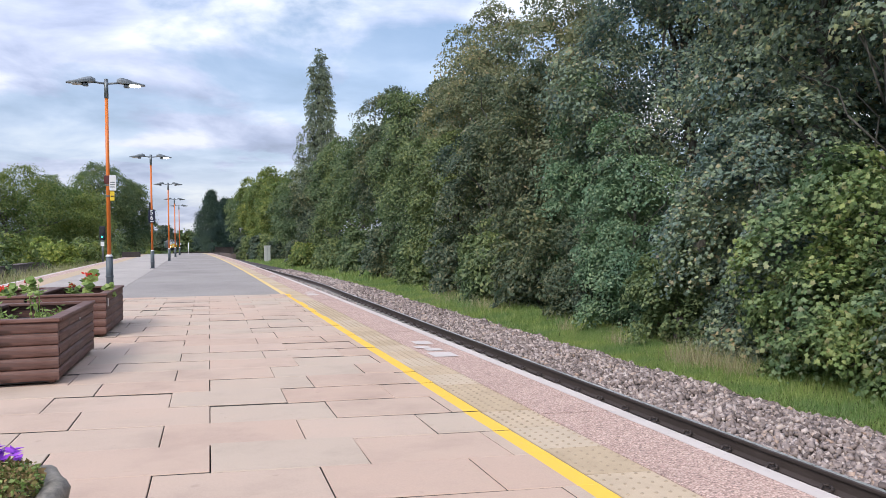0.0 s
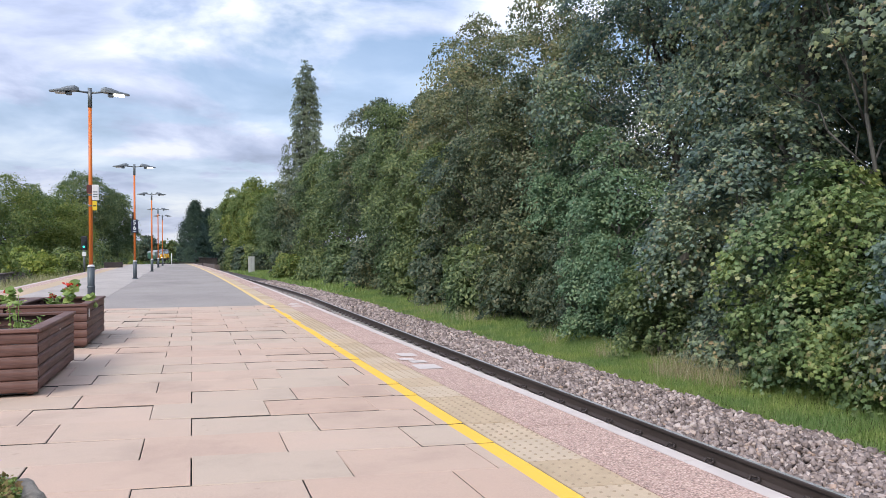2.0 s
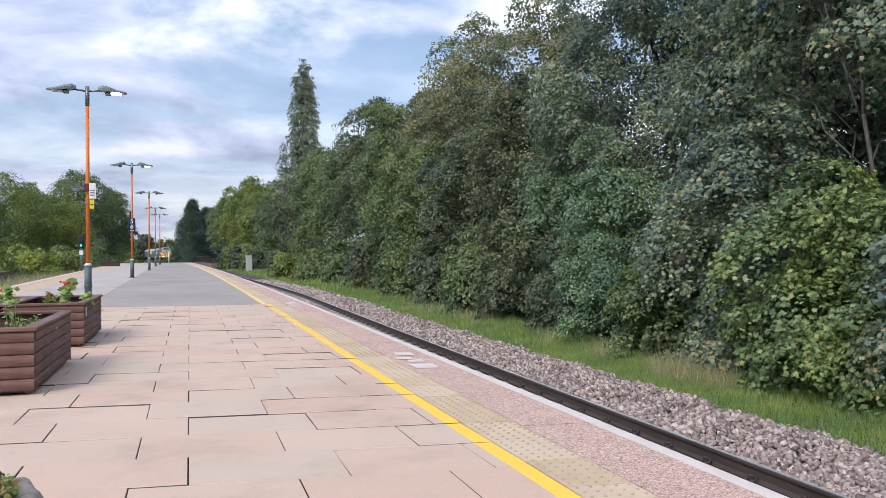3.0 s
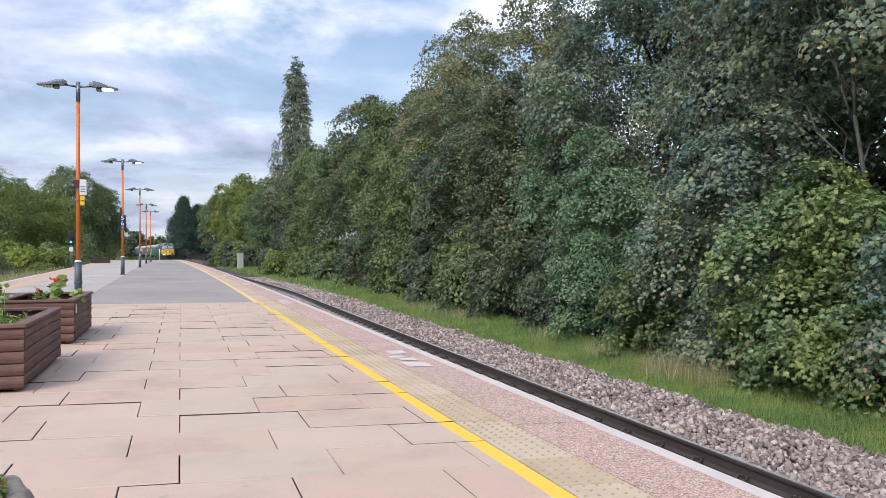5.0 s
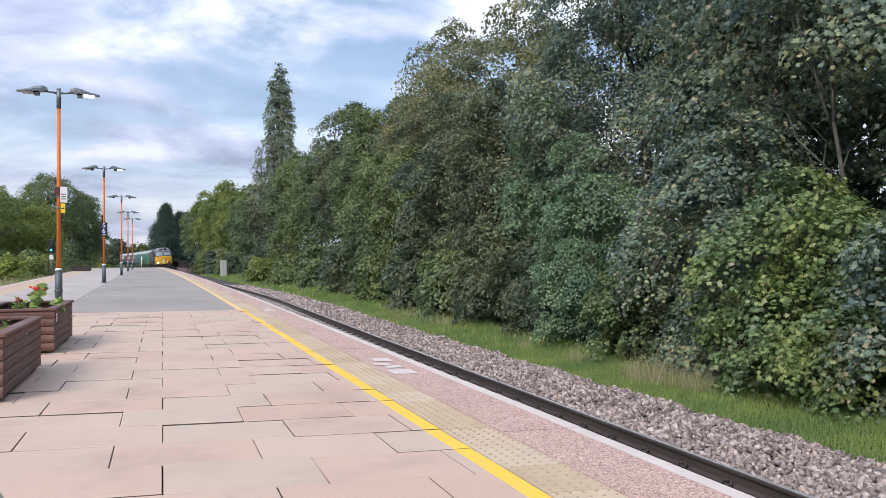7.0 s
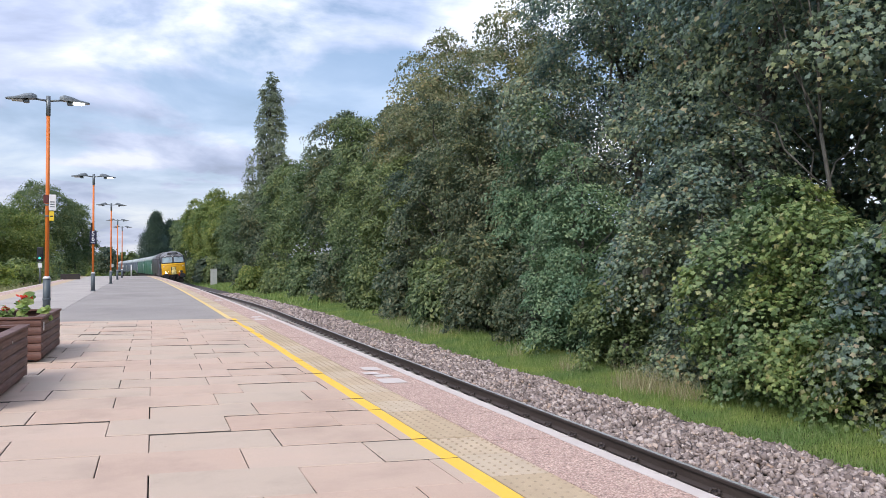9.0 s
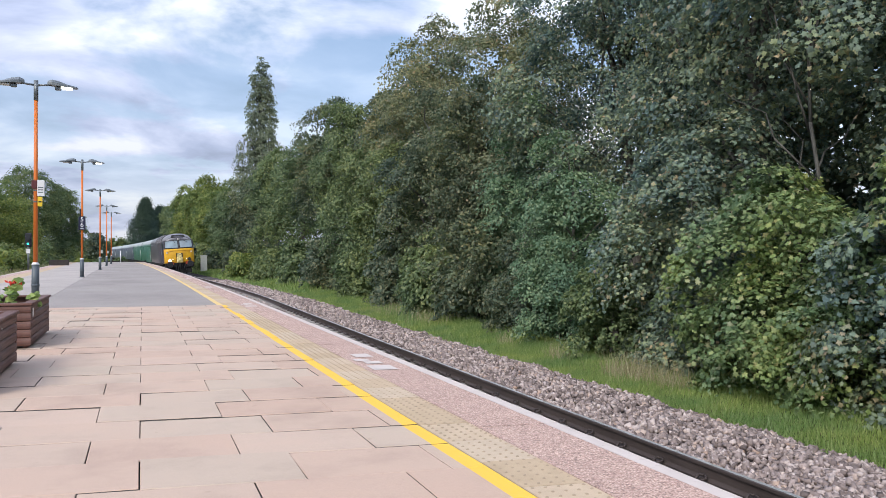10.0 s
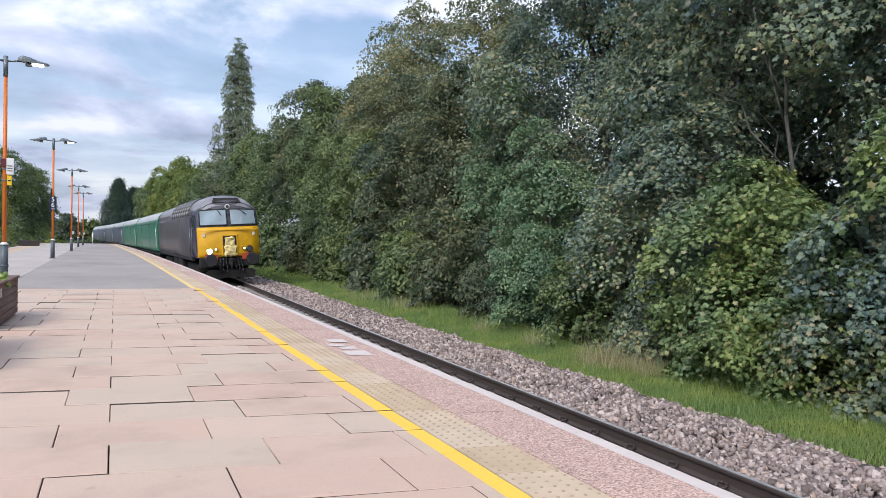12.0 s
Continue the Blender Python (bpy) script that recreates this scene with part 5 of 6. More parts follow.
def stone_pot(x, y):
    """A round cast-stone planter with a carved rim, full of low bedding plants."""
    t = thing("stone_planter", "round weathered cast-stone planter with a carved rim", "planter", pose(x, y, 0))
    prof = [(0.20, 0.0), (0.24, 0.02), (0.24, 0.06), (0.20, 0.10), (0.24, 0.18), (0.305, 0.30), (0.33, 0.345), (0.355, 0.36), (0.362, 0.39), (0.35, 0.415), (0.325, 0.42), (0.30, 0.41), (0.285, 0.37), (0.27, 0.33)]
    bm = bmesh.new()
    seg = 48
    rings = [[bm.verts.new((math.cos(a) * r * (1 + (0.014 * math.sin(a * 12) if z > 0.34 else 0)), math.sin(a) * r * (1 + (0.014 * math.sin(a * 12) if z > 0.34 else 0)), z + (0.006 * math.sin(a * 12 + 1) if z > 0.38 else 0))) for a in [i * math.tau / seg for i in range(seg)]] for r, z in prof]
    for a, b in zip(rings, rings[1:]):
        for i in range(seg):
            bm.faces.new((a[i], a[(i + 1) % seg], b[(i + 1) % seg], b[i])).smooth = True
    bm.faces.new(rings[0][::-1])
    part("bowl", bm, M["pot_stone"], t)
    bm = bmesh.new()
    bmesh.ops.create_circle(bm, cap_ends=True, segments=32, radius=0.275, matrix=Matrix.Translation((0, 0, 0.35)))
    part("soil", bm, M["soil"], t)
    rng = np.random.default_rng(31)
    n = 11000
    a, r = rng.uniform(0, math.tau, n), 0.30 * np.sqrt(rng.random(n))
    q = np.stack([np.cos(a) * r, np.sin(a) * r, 0.385 + 0.06 * rng.random(n) + 0.06 * (1 - (r / 0.30) ** 2)], 1)
    b = thing("bedding_plants", "low drying bedding plants with purple flowers in the stone pot", "plant", pose(x, y, 0))
    half = rng.random(n) < 0.35
    scatter("foliage", OVAL, q[half], rng.normal(size=(half.sum(), 3)) * 0.7 + np.array((0, 0, 0.7)), 0.009 + 0.013 * rng.random(half.sum()), M["herb"], rng, b)
    scatter("dry_foliage", OVAL, q[~half], rng.normal(size=((~half).sum(), 3)) * 0.7 + np.array((0, 0, 0.7)), 0.008 + 0.014 * rng.random((~half).sum()), M["moss"], rng, b)
    for fx, fy in ((0.17, 0.10), (0.12, 0.13), (0.20, 0.13), (-0.1, 0.0)):
        qq = np.array((fx, fy, 0.495)) + rng.normal(size=(9, 3)) * 0.012
        scatter("flower", OVAL, qq, rng.normal(size=(9, 3)) * 0.5 + np.array((0, -0.3, 1.0)), np.full(9, 0.04), M["petal_purple"], rng, b)


stone_pot(-0.76, 2.32)

# ---- trackside things ----


def trackside():
    c = thing("trackside_cabinet", "pale grey upright trackside equipment cabinet", "cabinet", pose(6.55, 88.0, -1.08))
    part("body", boxed(-0.34, 0.34, -0.3, 0.3, 0.1, 1.9, 0.02), M["cabinet"], c)
    part("plinth", boxed(-0.38, 0.38, -0.34, 0.34, 0.0, 0.1), M["concrete"], c)
    part("cap", boxed(-0.38, 0.38, -0.34, 0.34, 1.9, 1.97, 0.02), M["cabinet"], c)
    part("door_seam", boxed(-0.006, 0.006, -0.306, -0.301, 0.2, 1.8), M["grey_paint"], c)
    # plate girder of the bridge beyond the platform, right of the line
    g = thing("bridge_girder", "low dark riveted plate girder beside the line", "bridge")
    y0, y1 = 114.0, 150.0
    for a, b in zip(steps(y0, y1, 6), steps(y0, y1, 6)[1:]):
        xa, xb = TRACK + 2.35 - bend(a), TRACK + 2.35 - bend(b)
        m = pose(xa, a, -0.35, 0, 0, math.degrees(math.atan2(b - a, xb - xa)) - 90)
        l = math.hypot(b - a, xb - xa)
        web = part("web_plate", boxed(-0.02, 0.02, 0, l, 0.0, 0.95), M["girder"], g)
        web.matrix_basis = m
        cap = part("flange", boxed(-0.16, 0.16, 0, l, 0.952, 1.0), M["girder"], g)
        cap.matrix_basis = m
        base = part("abutment", boxed(-0.35, 0.35, 0, l, -0.85, -0.002), M["wall"], g, "low brick abutment")
        base.matrix_basis = m
        for k in range(3):
            st = part("stiffener", boxed(-0.14, -0.022, k * l / 3, k * l / 3 + 0.03, 0, 0.95), M["girder"], g)
            st.matrix_basis = m
    e = thing("platform_end_fence", "dark low barrier across the platform's end", "fence", pose(0, END_Y + 0.4, 0))
    for i in range(7):
        x = -4.4 + i * 0.95
        part("post", boxed(x - 0.05, x + 0.05, -0.05, 0.05, -0.9, 0.28), M["girder"], e)
    part("rail_board", boxed(-4.4, 1.3, -0.08, -0.052, 0.02, 0.16), M["girder"], e)
    p = thing("white_post", "slim white marker post at the platform's end", "post", pose(-3.0 + 0.55, 98.0, 0))
    part("shaft", tubed((0, 0, 0), (0, 0, 1.35), 0.06, 0.055, 10), M["white"], p)
    part("cap", tubed((0, 0, 1.35), (0, 0, 1.40), 0.07, 0.05, 10), M["white"], p)
    # low platform-edge signal with a green light
    s = thing("signal", "low black railway signal showing green", "signal", pose(-7.2, 57.0, 0))
    part("post", tubed((0, 0, -0.02), (0, 0, 1.55), 0.07, 0.07, 10), M["lamp_grey"], s)
    part("backboard", boxed(-0.20, 0.20, -0.05, 0.08, 1.5, 2.5, 0.05), M["black"], s)
    for z in (1.75, 2.15):
        hood = tubed((0, -0.06, z), (0, -0.25, z), 0.13, 0.13, 14)
        part("hood", hood, M["black"], s)
    part("green_lens", tubed((0, -0.251, 1.75), (0, -0.258, 1.75), 0.075, 0.075, 14), M["signal_green"], s)
    part("plate", boxed(-0.12, 0.12, -0.09, -0.072, 1.1, 1.4), M["white"], s)
    # old platform wall across the far line
    w = thing("old_platform_wall", "overgrown dark wall of a disused platform", "wall", kind="structure")
    for a, b in zip(steps(22, 120, 14), steps(22, 120, 14)[1:]):
        xa, xb = left_edge(a) - 4.1, left_edge(b) - 4.1
        ang = math.degrees(math.atan2(b - a, xb - xa)) - 90
        l = math.hypot(b - a, xb - xa)
        part("wall_panel", boxed(-0.4, 0, 0, l - 0.02, -0.2, 0.95, 0.02), M["wall"], w).matrix_basis = pose(xa, a, -0.95, 0, 0, ang)
        part("coping", boxed(-0.55, 0.05, 0, l - 0.02, 0.952, 1.03, 0.015), M["wall"], w).matrix_basis = pose(xa, a, -0.95, 0, 0, ang)
    for x, y in ((-7.0, 75.0),):
        b = thing("low_trough", "long low dark timber trough on the platform", "trough", pose(x, y, 0, 0, 0, 2))
        part("side", boxed(-0.8, 0.8, -0.3, -0.24, 0, 0.5, 0.02), M["girder"], b)
        part("side", boxed(-0.8, 0.8, 0.24, 0.3, 0, 0.5, 0.02), M["girder"], b)
        part("end_panel", boxed(-0.8, -0.74, -0.238, 0.238, 0, 0.5, 0.02), M["girder"], b)
        part("end_panel", boxed(0.74, 0.8, -0.238, 0.238, 0, 0.5, 0.02), M["girder"], b)
        part("fill", boxed(-0.74, 0.74, -0.24, 0.24, 0, 0.42), M["soil"], b)


trackside()

# ---- train ----


def body_profile(w, z0, z1, roof):
    """Half sections of a coach: straight sides, rounded roof."""
    pts = [(w * 0.97, z0), (w, z0 + 0.35), (w * 0.995, z1 - 0.1), (w * 0.96, z1)]
    n = 7
    for i in range(1, n + 1):
        a = math.pi / 2 * i / n
        pts.append((w * 0.96 * math.cos(a) ** 0.8 if i < n else 0.0, z1 + (roof - z1) * math.sin(a) ** 0.9))
    return pts


def loft(sections, mats, close=True):
    """Skins a run of equal rings of points; mats gives each strip's slot."""
    bm = bmesh.new()
    rings = [[bm.verts.new(p) for p in s] for s in sections]
    n = len(rings[0])
    for a, b in zip(rings, rings[1:]):
        for i in range(n - 1):
            f = bm.faces.new((a[i], a[i + 1], b[i + 1], b[i]))
            f.material_index = mats(i)
            f.smooth = True
    if close:
        bm.faces.new(rings[0])
        bm.faces.new(rings[-1][::-1])
    bmesh.ops.remove_doubles(bm, verts=bm.verts, dist=0.0005)
    bmesh.ops.recalc_face_normals(bm, faces=bm.faces)
    return bm


def full_ring(half, y, sx=1.0, sz=1.0, dy=lambda x, z: 0.0):
    pts = [(x * sx, y + dy(x * sx, z), z * sz) for x, z in half]
    return pts + [(-x, yy, z) for x, yy, z in pts[-2::-1]]


def bogie(parent, y, r=0.53, base=1.3):
    b = part("bogie_frame", boxed(-1.12, 1.12, y - base - 0.7, y + base + 0.7, 0.42, 0.82, 0.05), M["under"], parent)
    for dy in (-base, base):
        for x in (-0.7525, 0.7525):
            part("wheel", tubed((x - 0.065, y + dy, r), (x + 0.065, y + dy, r), r, r, 28), M["buffer_steel"], b)
    return b


def buffer(parent, x, y, out, z=1.055):
    b = part("buffer", tubed((x, y, z), (x, y + out * 0.42, z), 0.11, 0.09, 14), M["under"], parent)
    part("buffer_head", tubed((x, y + out * 0.42, z), (x, y + out * 0.50, z), 0.27, 0.25, 22), M["buffer_steel"], b, "round dull steel buffer head")
    return b


LOCO_LEN, COACH_LEN = 19.4, 20.4


def locomotive():
    """Front towards -y: the face stands at y = 0, the body runs back to +y."""
    t = thing("locomotive", "dark grey diesel locomotive with a yellow front, headlight lit", "locomotive")
    half = body_profile(1.345, 1.12, 3.02, 3.87)

    def slot(i):
        n = 2 * len(half) - 2
        return 1 if 4 <= i < n - 4 else 0
    # main body
    part("body", loft([full_ring(half, y) for y in (2.35, 8, 14, 19.2)], slot), [M["loco_side"], M["loco_roof"]], t, "dark grey-blue side with dusty roof")
    # cab: side walls run forward, the roof falls to the screens

    def cab_ring(y, top, sx):
        k = (top - 1.12) / (3.87 - 1.12)
        return [(x, yy, 1.12 + (z - 1.12) * k if z > 2.0 else z) for x, yy, z in full_ring(half, y, sx)]
    part("cab", loft([cab_ring(0.42, 3.58, 0.975), cab_ring(0.8, 3.76, 0.99), cab_ring(1.5, 3.86, 1.0), cab_ring(2.349, 3.87, 1.0)], slot), [M["loco_cab"], M["loco_roof"]], t, "indigo cab side under a silver-grey roof")
    # face: lower yellow nose and raked upper with screens
    bm = bmesh.new()
    xs = [-1.30, -0.9, -0.45, 0, 0.45, 0.9, 1.30]

    def bow(x):
        return 0.20 * (abs(x) / 1.30) ** 2.2
    levels = [(1.16, 0.02, 1.0), (1.30, -0.02, 1.0), (2.36, 0.0, 1.0), (2.46, 0.06, 0.998)]
    rows = [[bm.verts.new((x * s, bow(x) + o, z)) for x in xs] for z, o, s in levels]
    for a, b in zip(rows, rows[1:]):
        for i in range(len(xs) - 1):
            bm.faces.new((a[i], a[i + 1], b[i + 1], b[i])).smooth = True
    back = [[bm.verts.new((x * s, 0.5, z)) for x in (xs[0], xs[-1])] for z, o, s in levels]
    for a, b, p, q in zip(rows, rows[1:], back, back[1:]):
        bm.faces.new((p[0], a[0], b[0], q[0]))
        bm.faces.new((a[-1], p[1], q[1], b[-1]))
    bm.faces.new(rows[-1] + [back[-1][1], back[-1][0]])
    bm.faces.new(rows[0][::-1] + [back[0][0], back[0][1]])
    bmesh.ops.recalc_face_normals(bm, faces=bm.faces)
    nose = part("nose", bm, M["loco_yellow"], t, "bright yellow warning panel")
    part("nose_rib", boxed(-1.22, 1.22, -0.035, 0.02, 2.30, 2.335, 0.008), M["loco_yellow"], nose)
    # upper front
    bm = bmesh.new()
    lv = [(2.462, 0.07, 1.0), (2.60, 0.10, 0.995), (3.22, 0.27, 0.975), (3.36, 0.30, 0.95), (3.62, 0.40, 0.80)]
    rows = [[bm.verts.new((x * s, bow(x) + o, z - (0.10 * (abs(x) / 1.3) ** 2 if z > 3.3 else 0) - (0.16 * (abs(x) / 1.3) ** 3 if z > 3.5 else 0))) for x in xs] for z, o, s in lv]
    for a, b in zip(rows, rows[1:]):
        for i in range(len(xs) - 1):
            bm.faces.new((a[i], a[i + 1], b[i + 1], b[i])).smooth = True
    back = [[bm.verts.new((x * s, 0.62, z - (0.26 if z > 3.5 else 0.10 if z > 3.3 else 0))) for x in (xs[0], xs[-1])] for z, o, s in lv]
    for a, b, p, q in zip(rows, rows[1:], back, back[1:]):
        bm.faces.new((p[0], a[0], b[0], q[0]))
        bm.faces.new((a[-1], p[1], q[1], b[-1]))
    bmesh.ops.recalc_face_normals(bm, faces=bm.faces)
    upper = part("screen_surround", bm, M["loco_front"], t, "grey cab front round the screens")
    # forehead dome joining screens and roof
    dome = [cab_ring(0.32, 3.40, 0.93), cab_ring(0.45, 3.60, 0.965), cab_ring(0.8, 3.78, 0.99), cab_ring(1.5, 3.88, 1.003)]
    dome = [[p for p in r if p[2] > 2.9] for r in dome]
    n = min(len(r) for r in dome)
    dome = [r[(len(r) - n) // 2:(len(r) - n) // 2 + n] for r in dome]
    part("roof_dome", loft(dome, lambda i: 0, False), M["loco_roof"], t)
    bm = bmesh.new()
    vs = [bm.verts.new(p) for p in ((-0.60, 0.40, 3.50), (0.60, 0.40, 3.50), (0.50, 0.66, 3.705), (-0.50, 0.66, 3.705))]
    lo = [bm.verts.new((v.co.x * 1.02, v.co.y - 0.045, v.co.z + 0.03)) for v in vs]
    bm.faces.new(lo)
    for i in range(4):
        bm.faces.new((vs[i], vs[(i + 1) % 4], lo[(i + 1) % 4], lo[i]))
    part("horn_grille", bm, M["under"], t, "black grille over the screens")
    # screens
    for s in (-1, 1):
        bm = bmesh.new()
        pts = [(0.065, 2.54), (1.20, 2.54), (1.17, 3.20), (0.065, 3.23)]

        def at(x, z, o):
            return (s * x, bow(x) + 0.09 + (z - 2.60) * 0.275 - o, z)
        v = [bm.verts.new(at(x, z, 0.035)) for x, z in pts] + [bm.verts.new(at(0.6, z, 0.035)) for z in (2.54, 3.215)]
        bm.faces.new((v[0], v[4], v[5], v[3]))
        bm.faces.new((v[4], v[1], v[2], v[5]))
        scr = part("windscreen", bm, M["windscreen"], upper, "windscreen with a pale reflection put into its colour")
        bm = bmesh.new()
        ring = pts + [pts[0]]
        for (x0, z0), (x1, z1) in zip(ring, ring[1:]):
            tube(bm, at(x0, z0, 0.03), at((x0 + x1) / 2, (z0 + z1) / 2, 0.03), 0.03, None, 6)
            tube(bm, at((x0 + x1) / 2, (z0 + z1) / 2, 0.03), at(x1, z1, 0.03), 0.03, None, 6)
        part("screen_frame", bm, M["black"], upper)
        bm = tubed(at(0.45, 3.24, 0.07), at(0.80 if s > 0 else 0.30, 2.98, 0.07), 0.018, 0.012, 6)
        part("wiper", bm, M["black"], upper)
    part("top_lamp", tubed((0, 0.30, 3.34), (0, 0.20, 3.34), 0.10, 0.10, 16), M["white"], t, "small round lamp over the screens")
    part("top_lamp_lens", tubed((0, 0.20, 3.34), (0, 0.19, 3.34), 0.07, 0.07, 16), M["lens_dark"], t)
    # nose fittings: recess with a pale cover, lamp clusters
    part("nose_recess", boxed(-0.28, 0.28, -0.045, 0.0, 1.22, 2.06, 0.01), M["black"], nose)
    for a in ((-0.335, -0.282), (0.282, 0.335)):
        part("door_frame", boxed(*a, -0.05, 0.0, 1.20, 2.10, 0.01), M["loco_yellow"], nose)
    part("door_frame", boxed(-0.335, 0.335, -0.05, 0.0, 2.062, 2.11, 0.01), M["loco_yellow"], nose)
    bm = bmesh.new()
    box(bm, -0.21, 0.22, -0.13, -0.047, 1.62, 2.02, 0.05)
    box(bm, -0.25, 0.26, -0.16, -0.047, 1.18, 1.66, 0.06)
    bmesh.ops.subdivide_edges(bm, edges=bm.edges[:], cuts=3, use_grid_fill=True)
    for v in bm.verts:
        if v.co.y < -0.06:
            v.co += 0.07 * noise.noise_vector(v.co * 7.0)
    part("corridor_cover", bm, M["pale_yellow"], nose, "crumpled pale yellow cover in the nose recess")
    lamps = (((-0.86, 1.42), 0.125, "headlight", "lit headlight"), ((-0.60, 1.50), 0.075, "marker_light", "lit marker lamp"), ((0.60, 1.50), 0.075, "marker_light", "lit marker lamp"), ((0.84, 1.46), 0.15, "lens_dark", "unlit headlight"))
    for (x, z), r, mat, lab in lamps:
        y = bow(x) - 0.02
        ring = part("lamp_ring", tubed((x, y + 0.03, z), (x, y - 0.06, z), r, r, 20), M["black"], nose)
        part("lamp_lens", tubed((x, y - 0.06, z), (x, y - 0.075, z), r * (0.95 if mat == "headlight" else 0.75), r * 0.7, 20), M[mat], ring, lab)
    for x in (-1.05, 1.05):
        part("lamp_iron", boxed(x - 0.05, x + 0.05, bow(x) - 0.05, bow(x), 2.06, 2.20, 0.01), M["white"], nose)
    # buffer beam and couplings
    beam = part("buffer_beam", boxed(-1.25, 1.25, 0.06, 0.5, 0.72, 1.158, 0.03), M["under"], t, "black buffer beam")
    for x in (-0.865, 0.865):
        buffer(t, x, 0.06, -1)
        part("buffer_base", boxed(x - 0.2 if x < 0 else x - 0.36, x + 0.36 if x < 0 else x + 0.2, 0.02, 0.06, 1.00, 1.30, 0.02), M["red_beam"], beam, "red painted buffer base")
    for x in (-0.42, -0.3, -0.16, 0.18, 0.32, 0.45):
        bm = bmesh.new()
        limb(bm, (x, 0.04, 1.12), (x * 1.1, -0.12, 0.55 + 0.1 * math.sin(x * 9)), 0.028, 0.028, np.random.default_rng(int(abs(x) * 100)), 4, 6)
        part("brake_hose", bm, M["black"], beam, "hanging black brake hose")
    bm = bmesh.new()
    box(bm, -0.07, 0.07, -0.30, 0.08, 0.82, 1.10, 0.03)
    tube(bm, (0, -0.28, 0.95), (0, -0.22, 0.55), 0.05, 0.04, 8)
    part("coupling", bm, M["under"], beam)
    part("snowplough", extrude_profile([(-0.98, 0.20), (-0.15, 0.26), (0.15, 0.26), (0.98, 0.20), (1.06, 0.5), (0.9, 0.6), (-0.9, 0.6), (-1.06, 0.5)], 0.0, 0.12), M["under"], t, "black plough under the buffer beam")
    # side details
    for s in (-1, 1):
        x = s * 1.352
        part("cab_door", boxed(min(x, x - s * 0.03), max(x, x - s * 0.03), 1.55, 2.15, 1.2, 2.95, 0.005), M["loco_cab"], t)
        part("cab_side_window", boxed(min(x + s * 0.004, x - s * 0.02), max(x + s * 0.004, x - s * 0.02), 0.82, 1.38, 2.45, 3.02, 0.004), M["window_dark"], t)
        for y in (1.48, 2.22):
            part("handrail", tubed((x + s * 0.03, y, 1.3), (x + s * 0.03, y, 2.5), 0.013, None, 6), M["lamp_grey"], t)
        part("solebar", boxed(min(x * 0.99, x * 0.9), max(x * 0.99, x * 0.9), 2.0, 19.2, 0.98, 1.118), M["under"], t)
        for y0, y1 in ((6.6, 8.6), (9.0, 11.0)):
            part("tank", boxed(min(s * 0.8, s * 1.28), max(s * 0.8, s * 1.28), y0, y1, 0.35, 0.98, 0.05), M["under"], t)
    for i in range(16):
        y = 2.9 + i * 0.5
        for s in (-1, 1):
            bm = bmesh.new()
            arc = [(s * x * 1.012, y, z + 0.012) for x, z in half[3:9]]
            for p, q in zip(arc, arc[1:]):
                tube(bm, p, q, 0.055, None, 6)
            part("roof_rib", bm, M["loco_roof"] if i % 2 else M["loco_side"], t)
    part("exhaust_box", boxed(-0.45, 0.45, 7.6, 11.5, 3.84, 3.93, 0.03), M["loco_roof"], t)
    bogie(t, 3.9, 0.53, 1.3)
    bogie(t, 15.5, 0.53, 1.3)
    return t


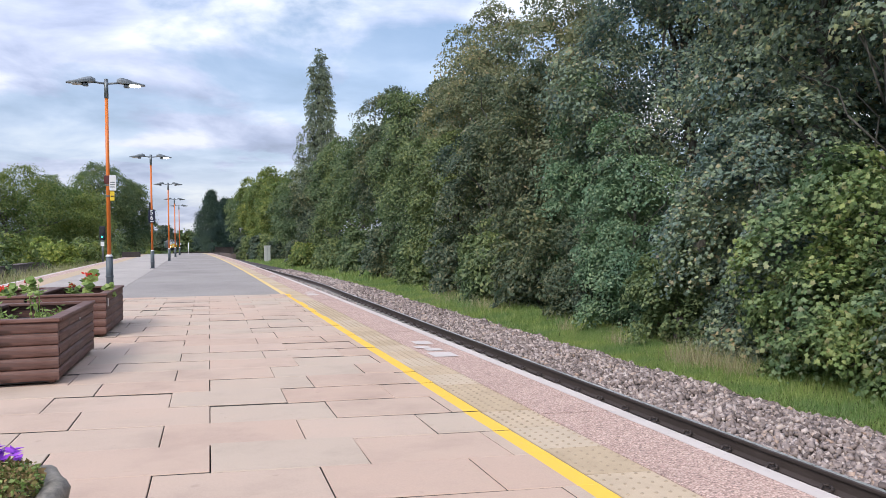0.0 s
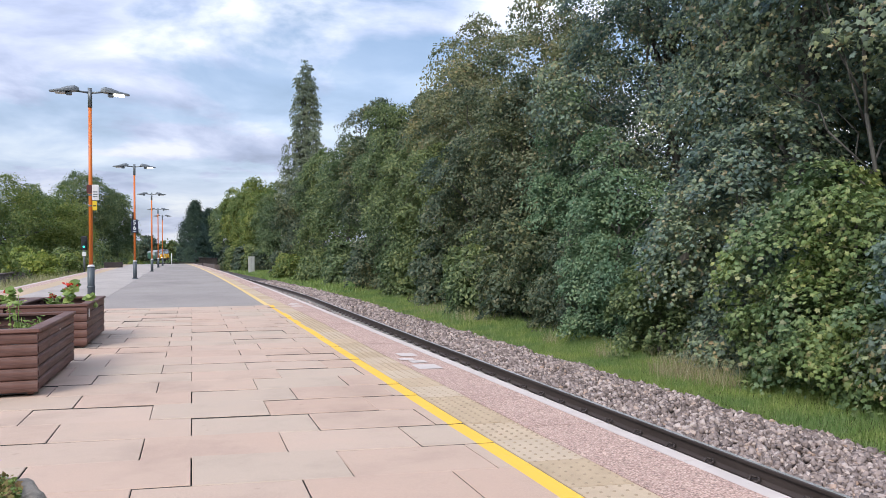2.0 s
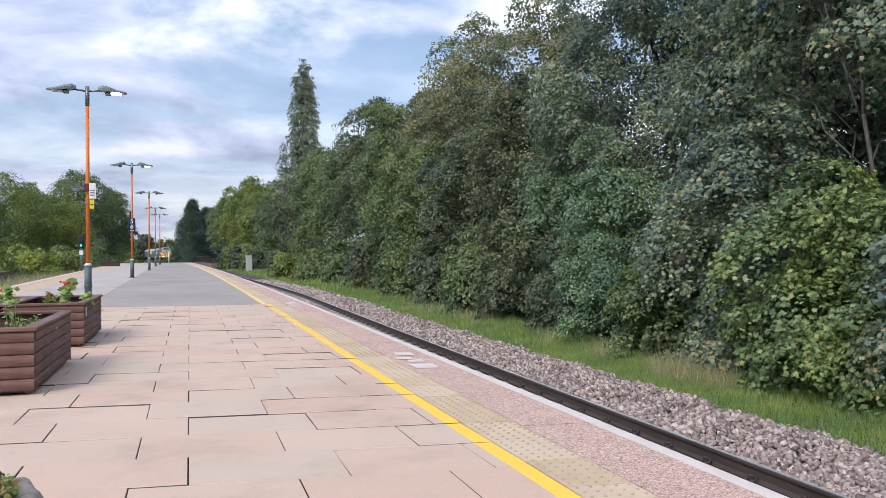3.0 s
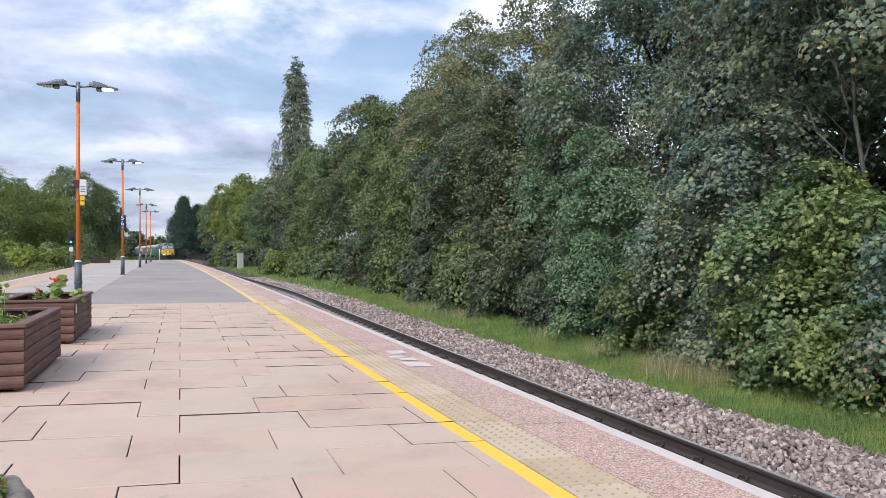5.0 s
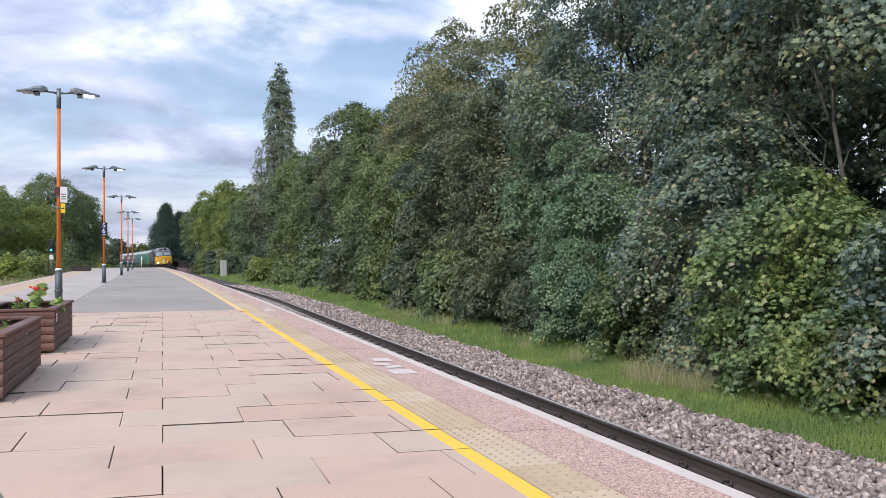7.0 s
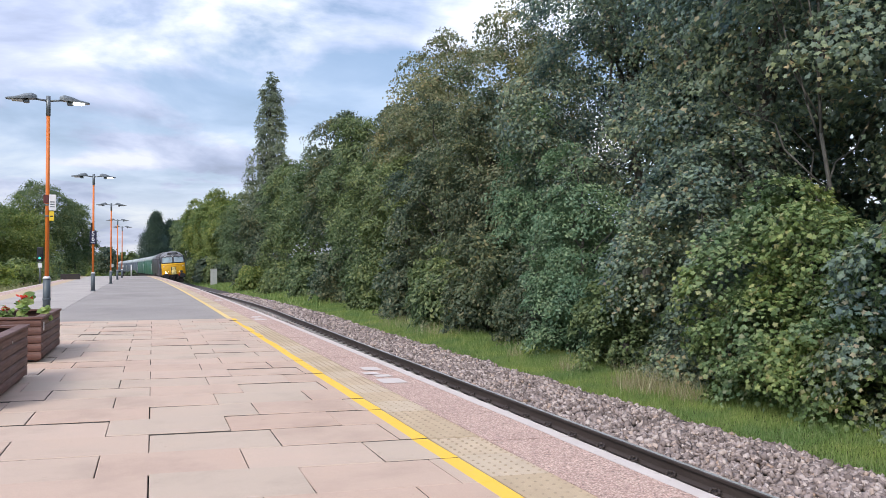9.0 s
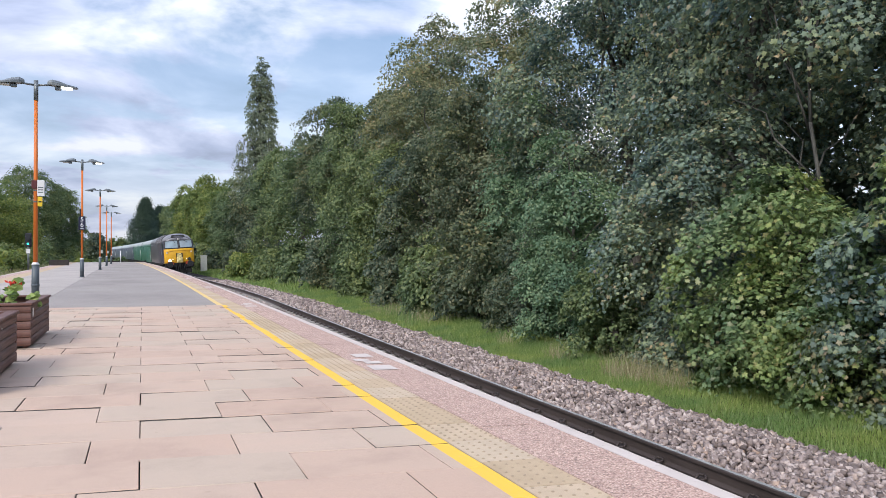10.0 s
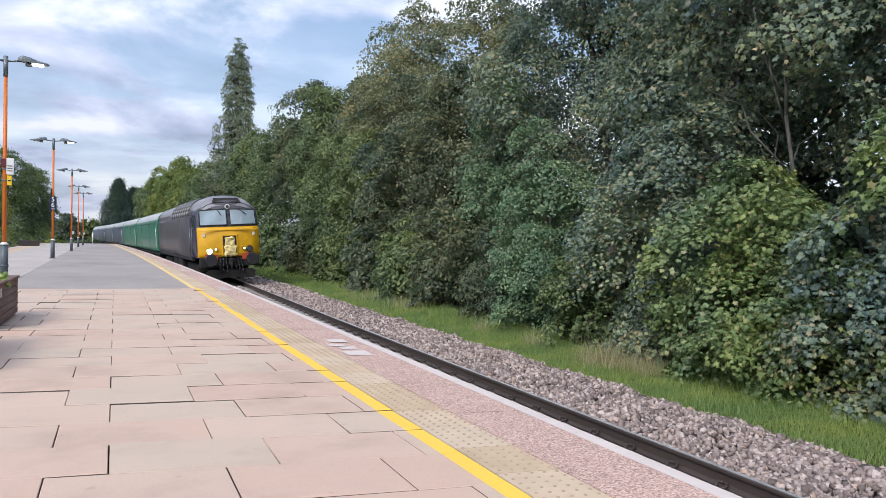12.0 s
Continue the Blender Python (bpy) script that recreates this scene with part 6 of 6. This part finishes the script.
def coach(mat, label):
    """One end at y = 0, running back to +y."""
    t = thing("coach", label, "railway carriage", group="coaches of the train")
    half = body_profile(1.34, 1.06, 2.95, 3.80)
    L = COACH_LEN - 0.5

    def slot(i):
        n = 2 * len(half) - 2
        return 1 if 4 <= i < n - 4 else 0
    part("body", loft([full_ring(half, y, sx) for y, sx in ((0.25, 0.97), (0.6, 1.0), (10, 1.0), (L - 0.35, 1.0), (L, 0.97))], slot), [mat, M["coach_roof"]], t)
    part("gangway", boxed(-0.5, 0.5, -0.25, 0.25, 1.1, 3.2, 0.05), M["black"], t, "black corridor connection")
    part("gangway", boxed(-0.5, 0.5, L, L + 0.24, 1.1, 3.2, 0.05), M["black"], t, "black corridor connection")
    part("underframe", boxed(-1.22, 1.22, 0.4, L - 0.2, 0.78, 1.058, 0.03), M["under"], t)
    for s in (-1, 1):
        x = s * 1.343
        for y in (1.0, 6.2, 13.4, 18.6):
            part("door", boxed(min(x + s * 0.006, x - s * 0.02), max(x + s * 0.006, x - s * 0.02), y, y + 0.75, 1.15, 2.95, 0.004), mat, t)
        part("gutter", boxed(min(x, x - s * 0.05), max(x, x - s * 0.05), 0.5, L - 0.3, 2.96, 3.0), mat, t)
        part("handrail", tubed((x + s * 0.02, 0.55, 1.3), (x + s * 0.02, 0.55, 2.6), 0.018, None, 6), M["white"], t)
    part("tank", boxed(-1.1, 1.1, 7.5, 11.5, 0.4, 0.778, 0.05), M["under"], t)
    bogie(t, 3.2, 0.46, 1.3)
    bogie(t, L - 2.8, 0.46, 1.3)
    return t


loco = locomotive()
first_coach = coach(M["coach_green"], "bright green railway coach with a grey roof")
slate_coach = coach(M["coach_slate"], "slate-blue railway coach with a grey roof")
second_coach = copy_thing(first_coach, pose(0, 0, 0))
train = [(loco, 0.0, LOCO_LEN)] + [(c, LOCO_LEN + 0.2 + COACH_LEN * k, COACH_LEN) for k, c in enumerate((first_coach, second_coach, slate_coach))]
for k in range(3, 6):
    c = copy_thing(slate_coach, pose(0, 0, 0))
    train.append((c, LOCO_LEN + 0.2 + COACH_LEN * k, COACH_LEN))

flags()


def motions():
    """The train rolls in along the curve at a steady pace."""
    speed, front = 19.3, 32.7

    def vehicle_pose(y, length):
        a, b = y + 0.2 * length, y + 0.8 * length
        pa, pb = Vector((TRACK - bend(a), a, RAIL_Z)), Vector((TRACK - bend(b), b, RAIL_Z))
        ahead = (pb - pa).normalized()
        yaw = math.degrees(math.atan2(-ahead.x, ahead.y))
        start = pa - ahead * 0.2 * length
        cant = -4.0 * min(1.0, max(0.0, (y - 10) / 26))
        return pose(start.x, start.y, start.z, 0, cant, yaw)
    for ob, gap, length in train:
        walk(ob, [(t / 2, vehicle_pose(front + speed * (12 - t / 2) + gap, length)) for t in range(25)])


motions()
